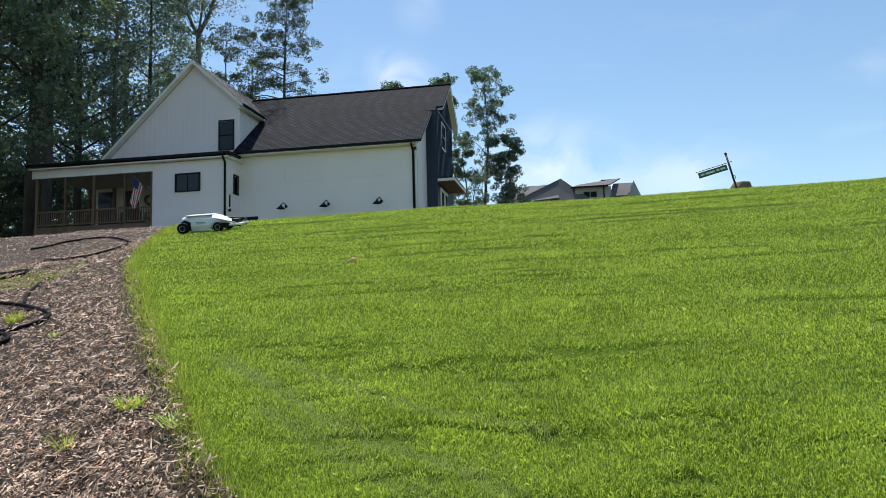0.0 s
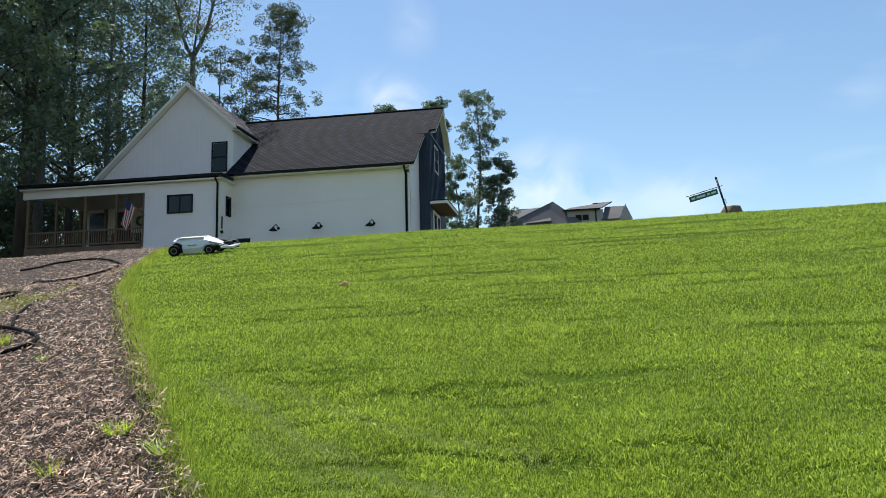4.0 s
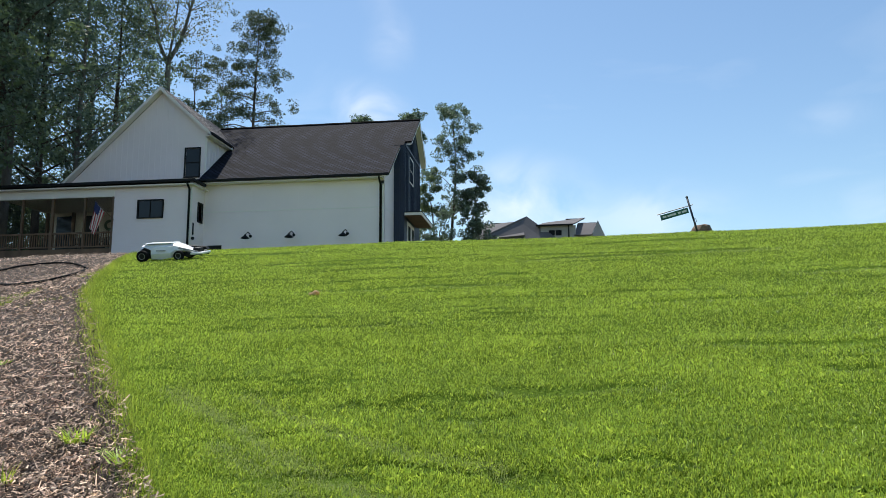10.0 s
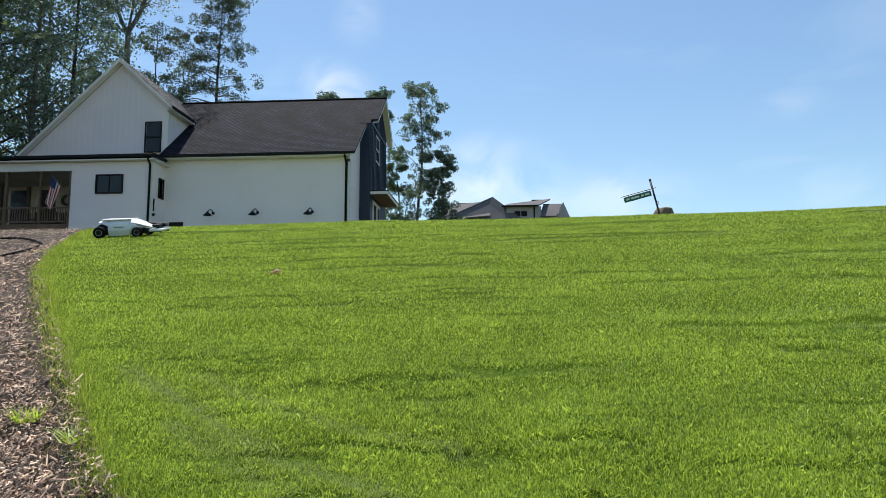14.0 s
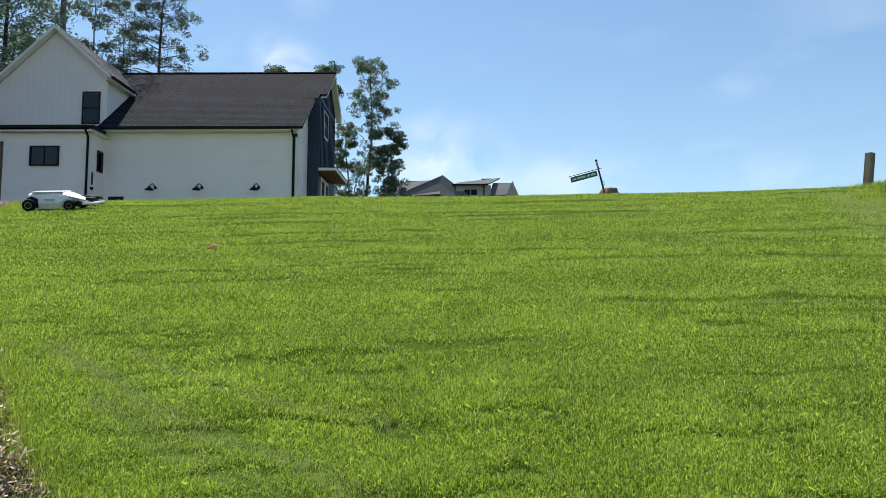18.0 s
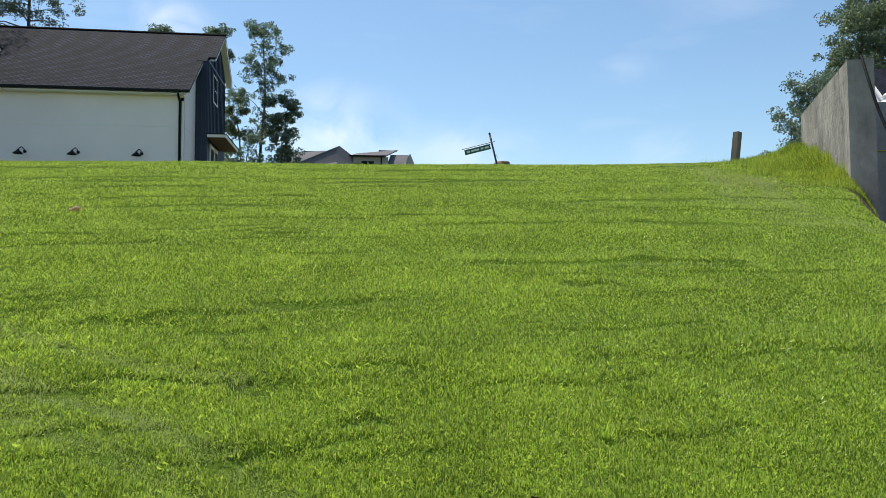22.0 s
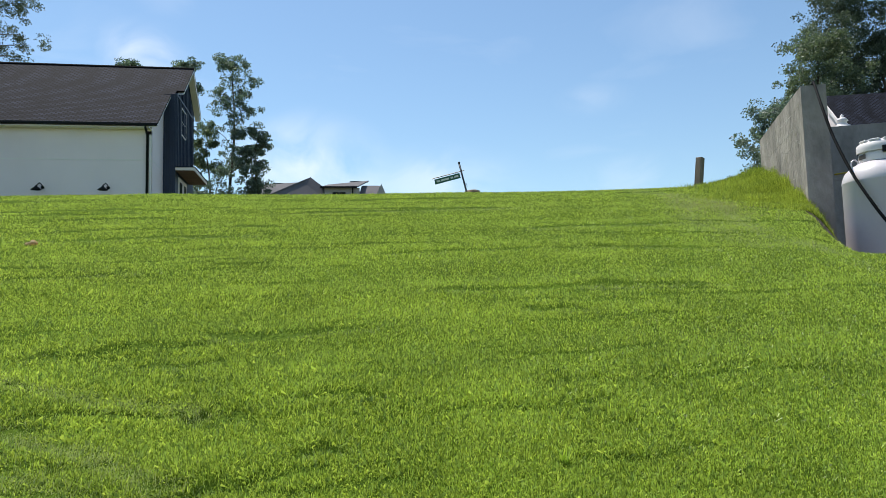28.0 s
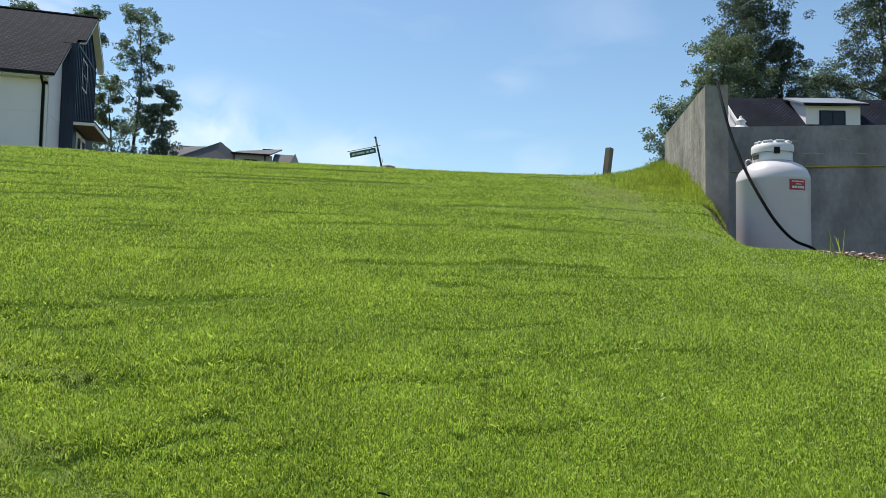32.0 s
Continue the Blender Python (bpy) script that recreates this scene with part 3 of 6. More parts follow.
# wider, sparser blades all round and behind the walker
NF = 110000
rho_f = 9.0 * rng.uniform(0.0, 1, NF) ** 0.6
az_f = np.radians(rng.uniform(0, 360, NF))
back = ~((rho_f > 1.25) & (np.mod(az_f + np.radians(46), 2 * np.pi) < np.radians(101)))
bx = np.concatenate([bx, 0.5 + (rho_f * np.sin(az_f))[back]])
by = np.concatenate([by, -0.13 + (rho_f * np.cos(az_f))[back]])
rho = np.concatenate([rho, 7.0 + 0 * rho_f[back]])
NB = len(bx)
ragged = 0.035 * np.sin(7.3 * by + 2.0 * np.sin(3.1 * by)) + 0.025 * np.sin(19.0 * by + 1.0)
keep = (lawn_edge(by) - bx < ragged + 0.035 * rng.normal(0, 1, NB)) & ~((bx + 2 * by > 14.75 + 0.08 * rng.normal(0, 1, NB)) & (bx > 5.5) & ((bx - 6.27) * 0.91 - (by - 7.22) * 0.415 > -0.15)) & ((bx - 6.5) ** 2 + (by - 6.36) ** 2 > 0.38 ** 2)
keep &= ~(((bx - 6.27) * 0.91 - (by - 7.22) * 0.415 > -0.02) & ((bx - 6.27) * 0.415 + (by - 7.22) * 0.91 > 0))
bx, by, rho = bx[keep], by[keep], rho[keep]
NB = len(bx)
press, along = pressed(bx, by)
# seams between the turves: few blades stand in them
seam = np.zeros(NB)
for x0, y0, x1, y1, h in STEPS:
    sel = np.nonzero((bx > x0) & (bx < x1) & (by > min(y0, y1) - 0.12) & (by < max(y0, y1) + 0.12))[0]
    t = (bx[sel] - x0) / (x1 - x0)
    d = by[sel] - (y0 + (y1 - y0) * t + 0.02 * np.sin(9 * t + 5 * x0))
    wide = 0.016
    seam[sel] = np.maximum(seam[sel], np.exp(-((d + 0.016) / wide) ** 2) * min(1.0, h / 0.014) * sstep(0, 0.2, t) * (1 - sstep(0.8, 1.0, t)))
stay = rng.uniform(0, 1, NB) > 0.6 * seam / np.maximum(1, by / 4) ** 1.5
bx, by, rho, press, along, seam = bx[stay], by[stay], rho[stay], press[stay], along[stay], seam[stay]
NB = len(bx)
# tufts a hand wide, and swathes that lie one way or the other
tuft = 0.84 + 0.16 * np.sin(31 * bx + 3.0 * np.sin(17 * by)) * np.sin(27 * by + 2.5 * np.sin(19 * bx))
tuft = tuft * (0.92 + 0.12 * np.sin(5.1 * by + 1.3 * np.sin(1.1 * bx))) * rng.gamma(16, 1 / 16, NB)
swathe = np.sin(4.3 * by + 1.6 * np.sin(0.8 * bx) + 0.3 * bx) + 0.8 * np.sin(11.0 * by + 2.2 * np.sin(1.4 * bx + 1.0))
toward = np.where(rng.uniform(0, 1, NB) < 0.86, rng.uniform(0, 2 * np.pi, NB), np.sign(swathe) * np.pi / 2 + rng.normal(0, 0.9, NB))
flat = rng.uniform(0, 1, NB) < press
toward = np.where(flat, along + np.pi * (rng.uniform(0, 1, NB) < 0.5) + rng.normal(0, 0.35, NB), toward)
tall = np.clip(0.021 * tuft, 0.008, 0.04) * np.where(flat, 0.6, 1 - 0.3 * press) * (1 - 0.5 * seam)
lean = np.where(flat, 1.7, np.where(rng.uniform(0, 1, NB) < 0.45, rng.uniform(0.7, 1.5, NB), rng.uniform(0.05, 0.6, NB)))
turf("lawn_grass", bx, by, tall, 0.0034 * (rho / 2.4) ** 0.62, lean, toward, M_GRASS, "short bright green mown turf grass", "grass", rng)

# ---------------------------------------------------------------- the white house
HY, WY, HX, GXR, BZ = 32.0, 33.4, -16.05, -6.81, 4.95   # gable wall, garage wall, corner, garage end, yard level
house = thing("house", (-16, 33, 6), "white farmhouse with charcoal shingle roof and black gutters on the hill", "house")


def lap_wall(name, x0, x1, y, z0, z1, parent, step=0.135, label=""):
    bm = bmesh.new()
    z = z0
    while z < z1 - 0.01:
        t = min(z + step, z1)
        prism(bm, [(y - 0.016, z), (y - 0.006, t), (y + 0.02, t), (y + 0.02, z)], x0, x1, "x")
        z = t
    return part(name, bm, M_WHITE, parent, label)


def window(parent, cx, cz, w, h, y, lites=(1, 2), axis="y", glass=None, frame_mat=None, name="window"):
    """A window set in a wall facing -y (or +x): casing, sash bars and one pane per light."""
    fm, gm = frame_mat or M_BLACK, glass or M_GLASS
    if axis == "y":
        mk = lambda a0, a1, d0, d1, z0, z1: (cx + a0, cx + a1, y + d0, y + d1, cz + z0, cz + z1)
    else:
        mk = lambda a0, a1, d0, d1, z0, z1: (y - d1, y - d0, cx + a0, cx + a1, cz + z0, cz + z1)
    f = 0.06
    win = boxes(name, fm, parent, mk(-w / 2, -w / 2 + f, -0.05, 0.04, -h / 2, h / 2), mk(w / 2 - f, w / 2, -0.05, 0.04, -h / 2, h / 2), mk(-w / 2 + f, w / 2 - f, -0.05, 0.04, h / 2 - f, h / 2), mk(-w / 2 + f, w / 2 - f, -0.055, 0.04, -h / 2, -h / 2 + f), label="black framed window")
    nx_, nz_ = lites
    pw, ph = (w - 2 * f) / nx_, (h - 2 * f) / nz_
    for i in range(nx_):
        for k in range(nz_):
            a0, z0 = -w / 2 + f + i * pw, -h / 2 + f + k * ph
            boxes("pane", gm, win, mk(a0 + 0.012, a0 + pw - 0.012, 0.0, 0.012, z0 + 0.012, z0 + ph - 0.012))
    bars = [mk(-w / 2 + f + i * pw - 0.018, -w / 2 + f + i * pw + 0.018, -0.03, 0.02, -h / 2 + f, h / 2 - f) for i in range(1, nx_)]
    bars += [mk(-w / 2 + f, w / 2 - f, -0.035, 0.022, -h / 2 + f + k * ph - 0.022, -h / 2 + f + k * ph + 0.022) for k in range(1, nz_)]
    if bars:
        boxes("sash_bar", fm, win, *bars)
    return win


# lower storey wall with lap siding, porch side to corner, and the return wall
lap_wall("lap_siding", -20.05, HX, HY, 5.6, 9.72, house, label="white horizontal lap siding")
boxes("corner_board", M_TRIM, house, (HX - 0.12, HX + 0.012, HY - 0.04, HY - 0.023, 5.4, 9.72), (HX + 0.002, HX + 0.018, HY - 0.04, HY + 0.1, 5.4, 9.72))
boxes("wall", M_WHITE, house, (-20.05, HX, HY + 0.022, HY + 0.2, 5.0, 9.75), (HX - 0.2, HX, HY + 0.2, WY, 4.6, 10.0), label="white painted wall core")
# upper gable, set back behind the low eave, with vertical boards
UY, UR = 33.70, -16.20                      # its wall plane and its right corner
PEAK_X, RZ, SL_R, SL_L = -18.73, 15.48, 0.905, 0.958
PEAK_Z, GL = RZ - 0.20, -24.0
zl, zr = PEAK_Z - (PEAK_X - GL) * SL_L, PEAK_Z - (UR - PEAK_X) * SL_R
bm = bmesh.new()
prism(bm, [(GL, 9.6), (UR, 9.6), (UR, zr), (PEAK_X, PEAK_Z), (GL, zl)], UY, UY + 0.2)
part("gable_wall", bm, M_WHITE, house, "white board gable wall")
for i in range(1, 26):
    bxx = GL + i * 0.31
    top = PEAK_Z - abs(bxx - PEAK_X) * 0.965 - 0.12
    if bxx < UR - 0.1 and top > 10.6 and not (-17.5 < bxx < -16.4):
        boxes("batten", M_WHITE, house, (bxx - 0.02, bxx + 0.02, UY - 0.012, UY + 0.001, 10.4, top))
boxes("corner_board", M_TRIM, house, (UR - 0.1, UR + 0.015, UY - 0.016, UY - 0.002, 10.3, zr - 0.02))
boxes("knee_wall", M_WHITE, house, (UR - 0.15, UR, UY + 0.2, UY + 6.0, 9.8, zr - 0.02), label="white side wall of the upper storey")
for i in range(1, 7):
    boxes("batten", M_WHITE, house, (UR, UR + 0.014, UY + 0.33 * i, UY + 0.33 * i + 0.04, 10.4, zr - 0.05))


def roof(parent, name, quad, thick, material, label=""):
    bm_ = bmesh.new()
    slab(bm_, quad, thick)
    return part(name, bm_, material, parent, label)


OV = 0.35
ex_r, ex_l = -15.90, -24.4
ez_r, ez_l = RZ - (ex_r - PEAK_X) * SL_R, RZ - (PEAK_X - ex_l) * SL_L
roof(house, "roof", [(ex_r, UY - OV, ez_r), (ex_r, UY + 9, ez_r), (PEAK_X, UY + 9, RZ), (PEAK_X, UY - OV, RZ)], 0.05, M_ROOF_LIT, "shingle slope of the gable roof, its sunlit grey put into the colour")
roof(house, "roof", [(ex_l, UY - OV, ez_l), (ex_l, UY + 9, ez_l), (PEAK_X, UY + 9, RZ), (PEAK_X, UY - OV, RZ)], 0.05, M_ROOF_LIT)
for sgn, ex_, ez_, dy in ((1, ex_r, ez_r, 0.0), (-1, ex_l, ez_l, 0.003)):
    bm = bmesh.new()
    prism(bm, [(PEAK_X, RZ - 0.02), (ex_, ez_ - 0.02), (ex_, ez_ - 0.19), (PEAK_X, RZ - 0.21)], UY - OV - 0.03 - dy, UY - OV - 0.002 - dy)
    part("rake_board", bm, M_TRIM, house, "white rake board")
    bm = bmesh.new()
    prism(bm, [(PEAK_X, RZ - 0.17), (ex_, ez_ - 0.17), (ex_, ez_ - 0.19), (PEAK_X, RZ - 0.19)], UY - OV, UY - 0.02)
    part("soffit", bm, M_TRIM, house)
boxes("soffit", M_TRIM, house, (UR + 0.02, ex_r - 0.01, UY - OV + 0.05, UY + 2.4, ez_r - 0.24, ez_r - 0.20))
boxes("fascia", M_TRIM, house, (ex_r - 0.01, ex_r + 0.012, UY - OV + 0.02, UY + 2.4, ez_r - 0.24, ez_r - 0.06))
boxes("gutter", M_BLACK, house, (ex_r + 0.014, ex_r + 0.12, UY - OV + 0.02, UY + 2.2, ez_r - 0.16, ez_r - 0.03), bevel=0.015, label="black gutter")
window(house, -16.95, 11.39, 0.87, 1.60, UY - 0.005, (1, 2))

# long low eave over the porch and the lower storey
roof(house, "porch_roof", [(-26.97, HY - 0.32, 9.98), (-15.75, HY - 0.32, 9.98), (-15.75, UY, 10.38), (-26.97, UY, 10.38)], 0.05, M_ROOF)
roof(house, "porch_roof", [(-26.97, UY, 10.38), (-23.9, UY, 10.38), (-23.9, HY + 5.5, 11.0), (-26.97, HY + 5.5, 11.0)], 0.05, M_ROOF, "low shingle porch roof")
boxes("gutter", M_BLACK, house, (-26.97, -15.70, HY - 0.44, HY - 0.32, 9.86, 10.0), bevel=0.02, label="black gutter along the porch eave")
boxes("gutter", M_BLACK, house, (-15.82, -15.70, HY - 0.30, 32.80, 9.84, 9.98), bevel=0.02)
boxes("soffit", M_TRIM, house, (-26.9, -15.84, HY - 0.32, HY - 0.03, 9.74, 9.80), (HX + 0.02, -15.83, HY - 0.03, WY - 0.03, 9.74, 9.80))
boxes("fascia", M_TRIM, house, (-26.9, -20.06, HY - 0.02, HY + 0.14, 9.33, 9.74), label="white beam over the porch")

# downspouts
def downspout(parent, x, y, z_top, z_bot, out=0.3):
    bm_ = bmesh.new()
    tube(bm_, [(x, y - out, z_top), (x, y - out, z_top - 0.10), (x, y - 0.06, z_top - 0.32), (x, y - 0.06, z_bot)], 0.052, 8)
    return part("downspout", bm_, M_BLACK, parent, "black downspout", True)


downspout(house, -16.12, HY - 0.03, 9.86, 5.4)

# windows of the lower storey
window(house, -18.12, 8.64, 1.34, 0.93, HY - 0.05, (2, 1))
window(house, 32.92, 8.56, 0.52, 1.0, HX, (1, 2), axis="x")
boxes("plaque", M_BLACK, house, (HX + 0.004, HX + 0.03, 32.22, 32.32, 7.35, 7.95), label="narrow dark plaque")
bm = bmesh.new()
tube(bm, [(HX + 0.0, 32.2, 7.18), (HX + 0.09, 32.2, 7.16)], [0.06, 0.085], 10)
part("wall_light", bm, M_BLACK, house, "small black round wall light")

# garage wing
boxes("garage_wall", M_WHITE, house, (HX + 0.0, GXR, WY, WY + 0.2, 4.6, 10.3), label="white panelled garage wall")
boxes("wall_trim", M_TRIM, house, (HX + 0.02, GXR, WY - 0.014, WY - 0.002, 8.66, 8.71), label="horizontal seam trim")
for i in range(1, 8):
    xx = HX + i * 1.22
    boxes("batten", M_WHITE, house, (xx - 0.02, xx + 0.02, WY - 0.008, WY - 0.002, 8.715, 9.74))
RY, RZG, EY, EZ = 38.9, 14.86, 32.93, 10.27
TIP, TIP_LOW, BX = -5.92, -6.46, -6.24      # roof tips above and below the navy bay, bay face
sl = (RZG - EZ) / (RY - EY)
end = [(WY, 4.6), (WY, 10.0), (RY, RZG - 0.35), (41.1, 12.9), (41.1, 4.6)]
bm = bmesh.new()
prism(bm, end, GXR - 0.2, GXR, "x")
part("end_wall", bm, M_WHITE, house, "white gable end wall of the garage")
boxes("seam_trim", M_TRIM, house, (GXR, GXR + 0.012, WY - 0.01, 35.78, 8.66, 8.71))
boxes("corner_board", M_TRIM, house, (GXR - 0.1, GXR + 0.012, WY - 0.016, WY - 0.004, 4.6, 9.85))
roof(house, "garage_roof", [(-16.22, EY, EZ), (TIP_LOW, EY, EZ), (TIP_LOW, 35.79, EZ + sl * (35.79 - EY)), (BX - 0.05, 35.79, EZ + sl * (35.79 - EY)), (BX - 0.05, 36.25, EZ + sl * (36.25 - EY)), (TIP, 36.25, EZ + sl * (36.25 - EY)), (TIP, RY, RZG), (-19.0, RY, RZG), (-16.22, 34.2, EZ + sl * (34.2 - EY))], 0.06, M_ROOF, "charcoal shingle roof slope of the garage")
roof(house, "garage_roof", [(TIP, RY, RZG), (TIP, 41.25, RZG - 2.35 * 0.80), (-19.0, 41.25, RZG - 2.35 * 0.80), (-19.0, RY, RZG)], 0.06, M_ROOF, "charcoal shingle rear slope")
bm = bmesh.new()
tube(bm, [(TIP, RY, RZG - 0.02), (-17.9, RY, RZG - 0.02)], 0.09, 6)
part("ridge_cap", bm, M_RIDGE, house, "dark ridge cap")
YB, ZB = 36.25, EZ + sl * (36.25 - EY)
for y0_, z0_, y1_, z1_, tip_, dep in ((EY, EZ, 35.79, EZ + sl * (35.79 - EY), TIP_LOW, 0.14), (YB, ZB, RY, RZG, TIP, 0.17), (RY, RZG, 41.25, RZG - 1.88, TIP, 0.34)):
    bm = bmesh.new()
    prism(bm, [(y0_, z0_ - 0.075), (y1_, z1_ - 0.075), (y1_, z1_ - dep), (y0_, z0_ - dep)], tip_ - 0.03, tip_ - 0.004, "x")
    part("rake_board", bm, M_TRIM, house, "white rake board")
    bm = bmesh.new()
    prism(bm, [(y0_, z0_ - dep - 0.002), (y1_, z1_ - dep - 0.002), (y1_, z1_ - dep - 0.03), (y0_, z0_ - dep - 0.03)], GXR + (0.0 if tip_ < BX else BX - GXR), tip_ - 0.04, "x")
    part("soffit", bm, M_TRIM, house)
boxes("gutter", M_BLACK, house, (-16.0, TIP_LOW + 0.0, EY - 0.10, EY + 0.0, EZ - 0.13, EZ - 0.01), bevel=0.02, label="black garage gutter")
boxes("soffit", M_TRIM, house, (HX + 0.02, GXR - 0.02, EY + 0.02, WY - 0.02, EZ - 0.20, EZ - 0.16))
downspout(house, -6.98, WY - 0.005, 10.12, 5.0, 0.42)
boxes("side_door", M_BLACK, house, (-15.78, -15.06, WY - 0.03, WY + 0.0, 4.97, 6.98), label="dark side door")

# navy bay with battens, canopy and door on the street side
bm = bmesh.new()
prism(bm, [(35.8, 4.6), (35.8, 12.50), (36.2, 12.62), (38.6, 14.3), (40.65, 12.95), (40.65, 4.6)], GXR + 0.002, BX, "x")
part("bay", bm, M_NAVY, house, "navy blue board and batten bay")
for i in range(13):
    yy = 35.84 + i * 0.385
    boxes("batten", M_NAVY, house, (BX, BX + 0.05, yy, yy + 0.07, 8.85, 12.43))
    top = min(12.40 + (yy - 35.8) * 0.70, 14.2 - max(0, yy - 38.6) * 0.7)
    if top > 12.75:
        boxes("batten", M_NAVY, house, (BX, BX + 0.05, yy, yy + 0.07, 12.56, top))
for i in range(3):
    xx = GXR + 0.06 + i * 0.2
    boxes("batten", M_NAVY, house, (xx, xx + 0.04, 35.775, 35.8, 4.7, 12.45))
boxes("trim_band", M_NAVY, house, (BX + 0.002, BX + 0.07, 35.76, 40.6, 12.44, 12.55))
window(house, 37.7, 11.5, 1.25, 1.45, BX, (1, 2), axis="x", glass=M_GLASS_LIGHT, frame_mat=M_TRIM)
bm = bmesh.new()
box(bm, BX + 0.05, -5.30, 35.55, 39.4, 8.66, 8.80)
part("canopy", bm, M_TRIM, house, "white edged door canopy")
boxes("canopy_soffit", M_SOFFIT, house, (BX + 0.05, -5.34, 35.59, 39.36, 8.642, 8.659), label="brown timber canopy underside")
boxes("canopy_roof", M_BLACK, house, (BX + 0.05, -5.27, 35.52, 39.43, 8.802, 8.84))
for yy in (36.5, 37.6):
    boxes("door", M_TRIM, house, (BX + 0.0, BX + 0.05, yy, yy + 0.95, 6.2, 8.5), label="white glazed door")
    boxes("pane", M_GLASS, house, (BX + 0.052, BX + 0.06, yy + 0.15, yy + 0.8, 6.9, 8.3))

# gooseneck lamps over the garage
def gooseneck(x):
    lamp = thing("gooseneck_lamp", (x, WY, 7.5), "black gooseneck barn lamp on the white garage wall", "wall lamp", "garage barn lamps")
    bm_ = bmesh.new()
    tube(bm_, [(x + 0.10, WY - 0.02, 7.50), (x + 0.10, WY - 0.10, 7.60), (x + 0.06, WY - 0.26, 7.66), (x, WY - 0.36, 7.56), (x, WY - 0.38, 7.50)], 0.022, 6)
    part("arm", bm_, M_BLACK, lamp, "", True)
    bm_ = bmesh.new()
    lathe(bm_, [(0.03, 0.14), (0.05, 0.08), (0.09, 0.05), (0.21, -0.05), (0.215, -0.07), (0.19, -0.05), (0.05, 0.03), (0, 0.03)], 18, (x - 0.02, WY - 0.40, 7.40))
    part("shade", bm_, M_BLACK, lamp, "", True)
    bm_ = bmesh.new()
    tube(bm_, [(x + 0.10, WY + 0.0, 7.5), (x + 0.10, WY - 0.03, 7.5)], 0.075, 12)
    part("wall_plate", bm_, M_BLACK, lamp)
    lamp.location += Vector((0.06, 0, -0.10))


for lx in (-13.72, -11.49, -8.78):
    gooseneck(lx)

# screened porch
PF = 6.76
boxes("porch_floor", M_WOOD, house, (-26.72, -20.06, HY, HY + 4.2, PF - 0.34, PF), label="brown timber porch deck and rim")
for px_, wpx in ((-26.62, 0.14), (-24.98, 0.09), (-23.35, 0.13), (-21.62, 0.09), (-20.12, 0.11)):
    boxes("post", M_WOOD, house, (px_ - wpx / 2, px_ + wpx / 2, HY + 0.01, HY + 0.13, PF, 9.34), label="brown stained porch post")
boxes("screen_rail", M_WOOD, house, (-26.6, -20.1, HY + 0.03, HY + 0.10, 7.52, 7.60), (-26.6, -20.1, HY + 0.03, HY + 0.10, PF + 0.08, PF + 0.15))
for x0_, x1_ in ((-26.55, -25.03), (-24.93, -23.42), (-23.28, -21.67), (-21.57, -20.18)):
    boxes("screen", M_SCREEN, house, (x0_, x1_, HY + 0.115, HY + 0.118, PF + 0.02, 9.33), label="dark insect screen")
bal = bmesh.new()
box(bal, -0.02, 0.02, HY + 0.045, HY + 0.085, PF + 0.15, 7.52)
bal_first = part("baluster", bal, M_WOOD, house)
xs = [-26.5 + i * 0.1265 for i in range(50)]
bal_first.location.x += xs[0]
for xx in xs[1:]:
    o = bpy.data.objects.new("baluster", bal_first.data)
    scene.collection.objects.link(o)
    o.parent, o.matrix_parent_inverse = house, house.matrix_basis.inverted()
    o.location.x = xx
boxes("porch_ceiling", M_CREAM, house, (-26.72, -20.06, HY + 0.15, HY + 4.2, 9.5, 9.6))
boxes("porch_back_wall", M_CREAM, house, (-26.4, -20.06, HY + 4.2, HY + 4.35, PF, 9.5), label="cream wall behind the porch")
boxes("porch_side_wall", M_CREAM, house, (-20.06, -19.9, HY + 0.2, HY + 4.2, PF, 9.5))
bm = bmesh.new()
tube(bm, [(-22.88 + 0.24 * math.cos(k * math.pi / 8), HY + 4.13, 8.72 + 0.24 * math.sin(k * math.pi / 8)) for k in range(17)], 0.075, 8, cap=False)
tagged(link("wreath", bm, M_LEAF_D, None), "dark green round wreath on the cream porch wall", "wreath")
# two porch chairs
def porch_chair(x, y):
    ch = thing("porch_chair", (x, y, PF), "dark wooden porch chair with slatted back", "chair", "chairs on the porch")
    for dx, dy in ((-0.25, -0.25), (0.25, -0.25), (-0.25, 0.25), (0.25, 0.25)):
        boxes("leg", M_DARK, ch, (x + dx - 0.025, x + dx + 0.025, y + dy - 0.025, y + dy + 0.025, PF, PF + (0.62 if dy < 0 else 1.1)))
    boxes("seat", M_DARK, ch, (x - 0.29, x + 0.29, y - 0.29, y + 0.27, PF + 0.40, PF + 0.45), bevel=0.01)
    for k in range(5):
        boxes("slat", M_DARK, ch, (x - 0.22 + k * 0.105, x - 0.17 + k * 0.105, y + 0.24, y + 0.27, PF + 0.46, PF + 1.05))
    for dx in (-0.27, 0.27):
        boxes("arm", M_DARK, ch, (x + dx - 0.04, x + dx + 0.04, y - 0.3, y + 0.25, PF + 0.62, PF + 0.66))


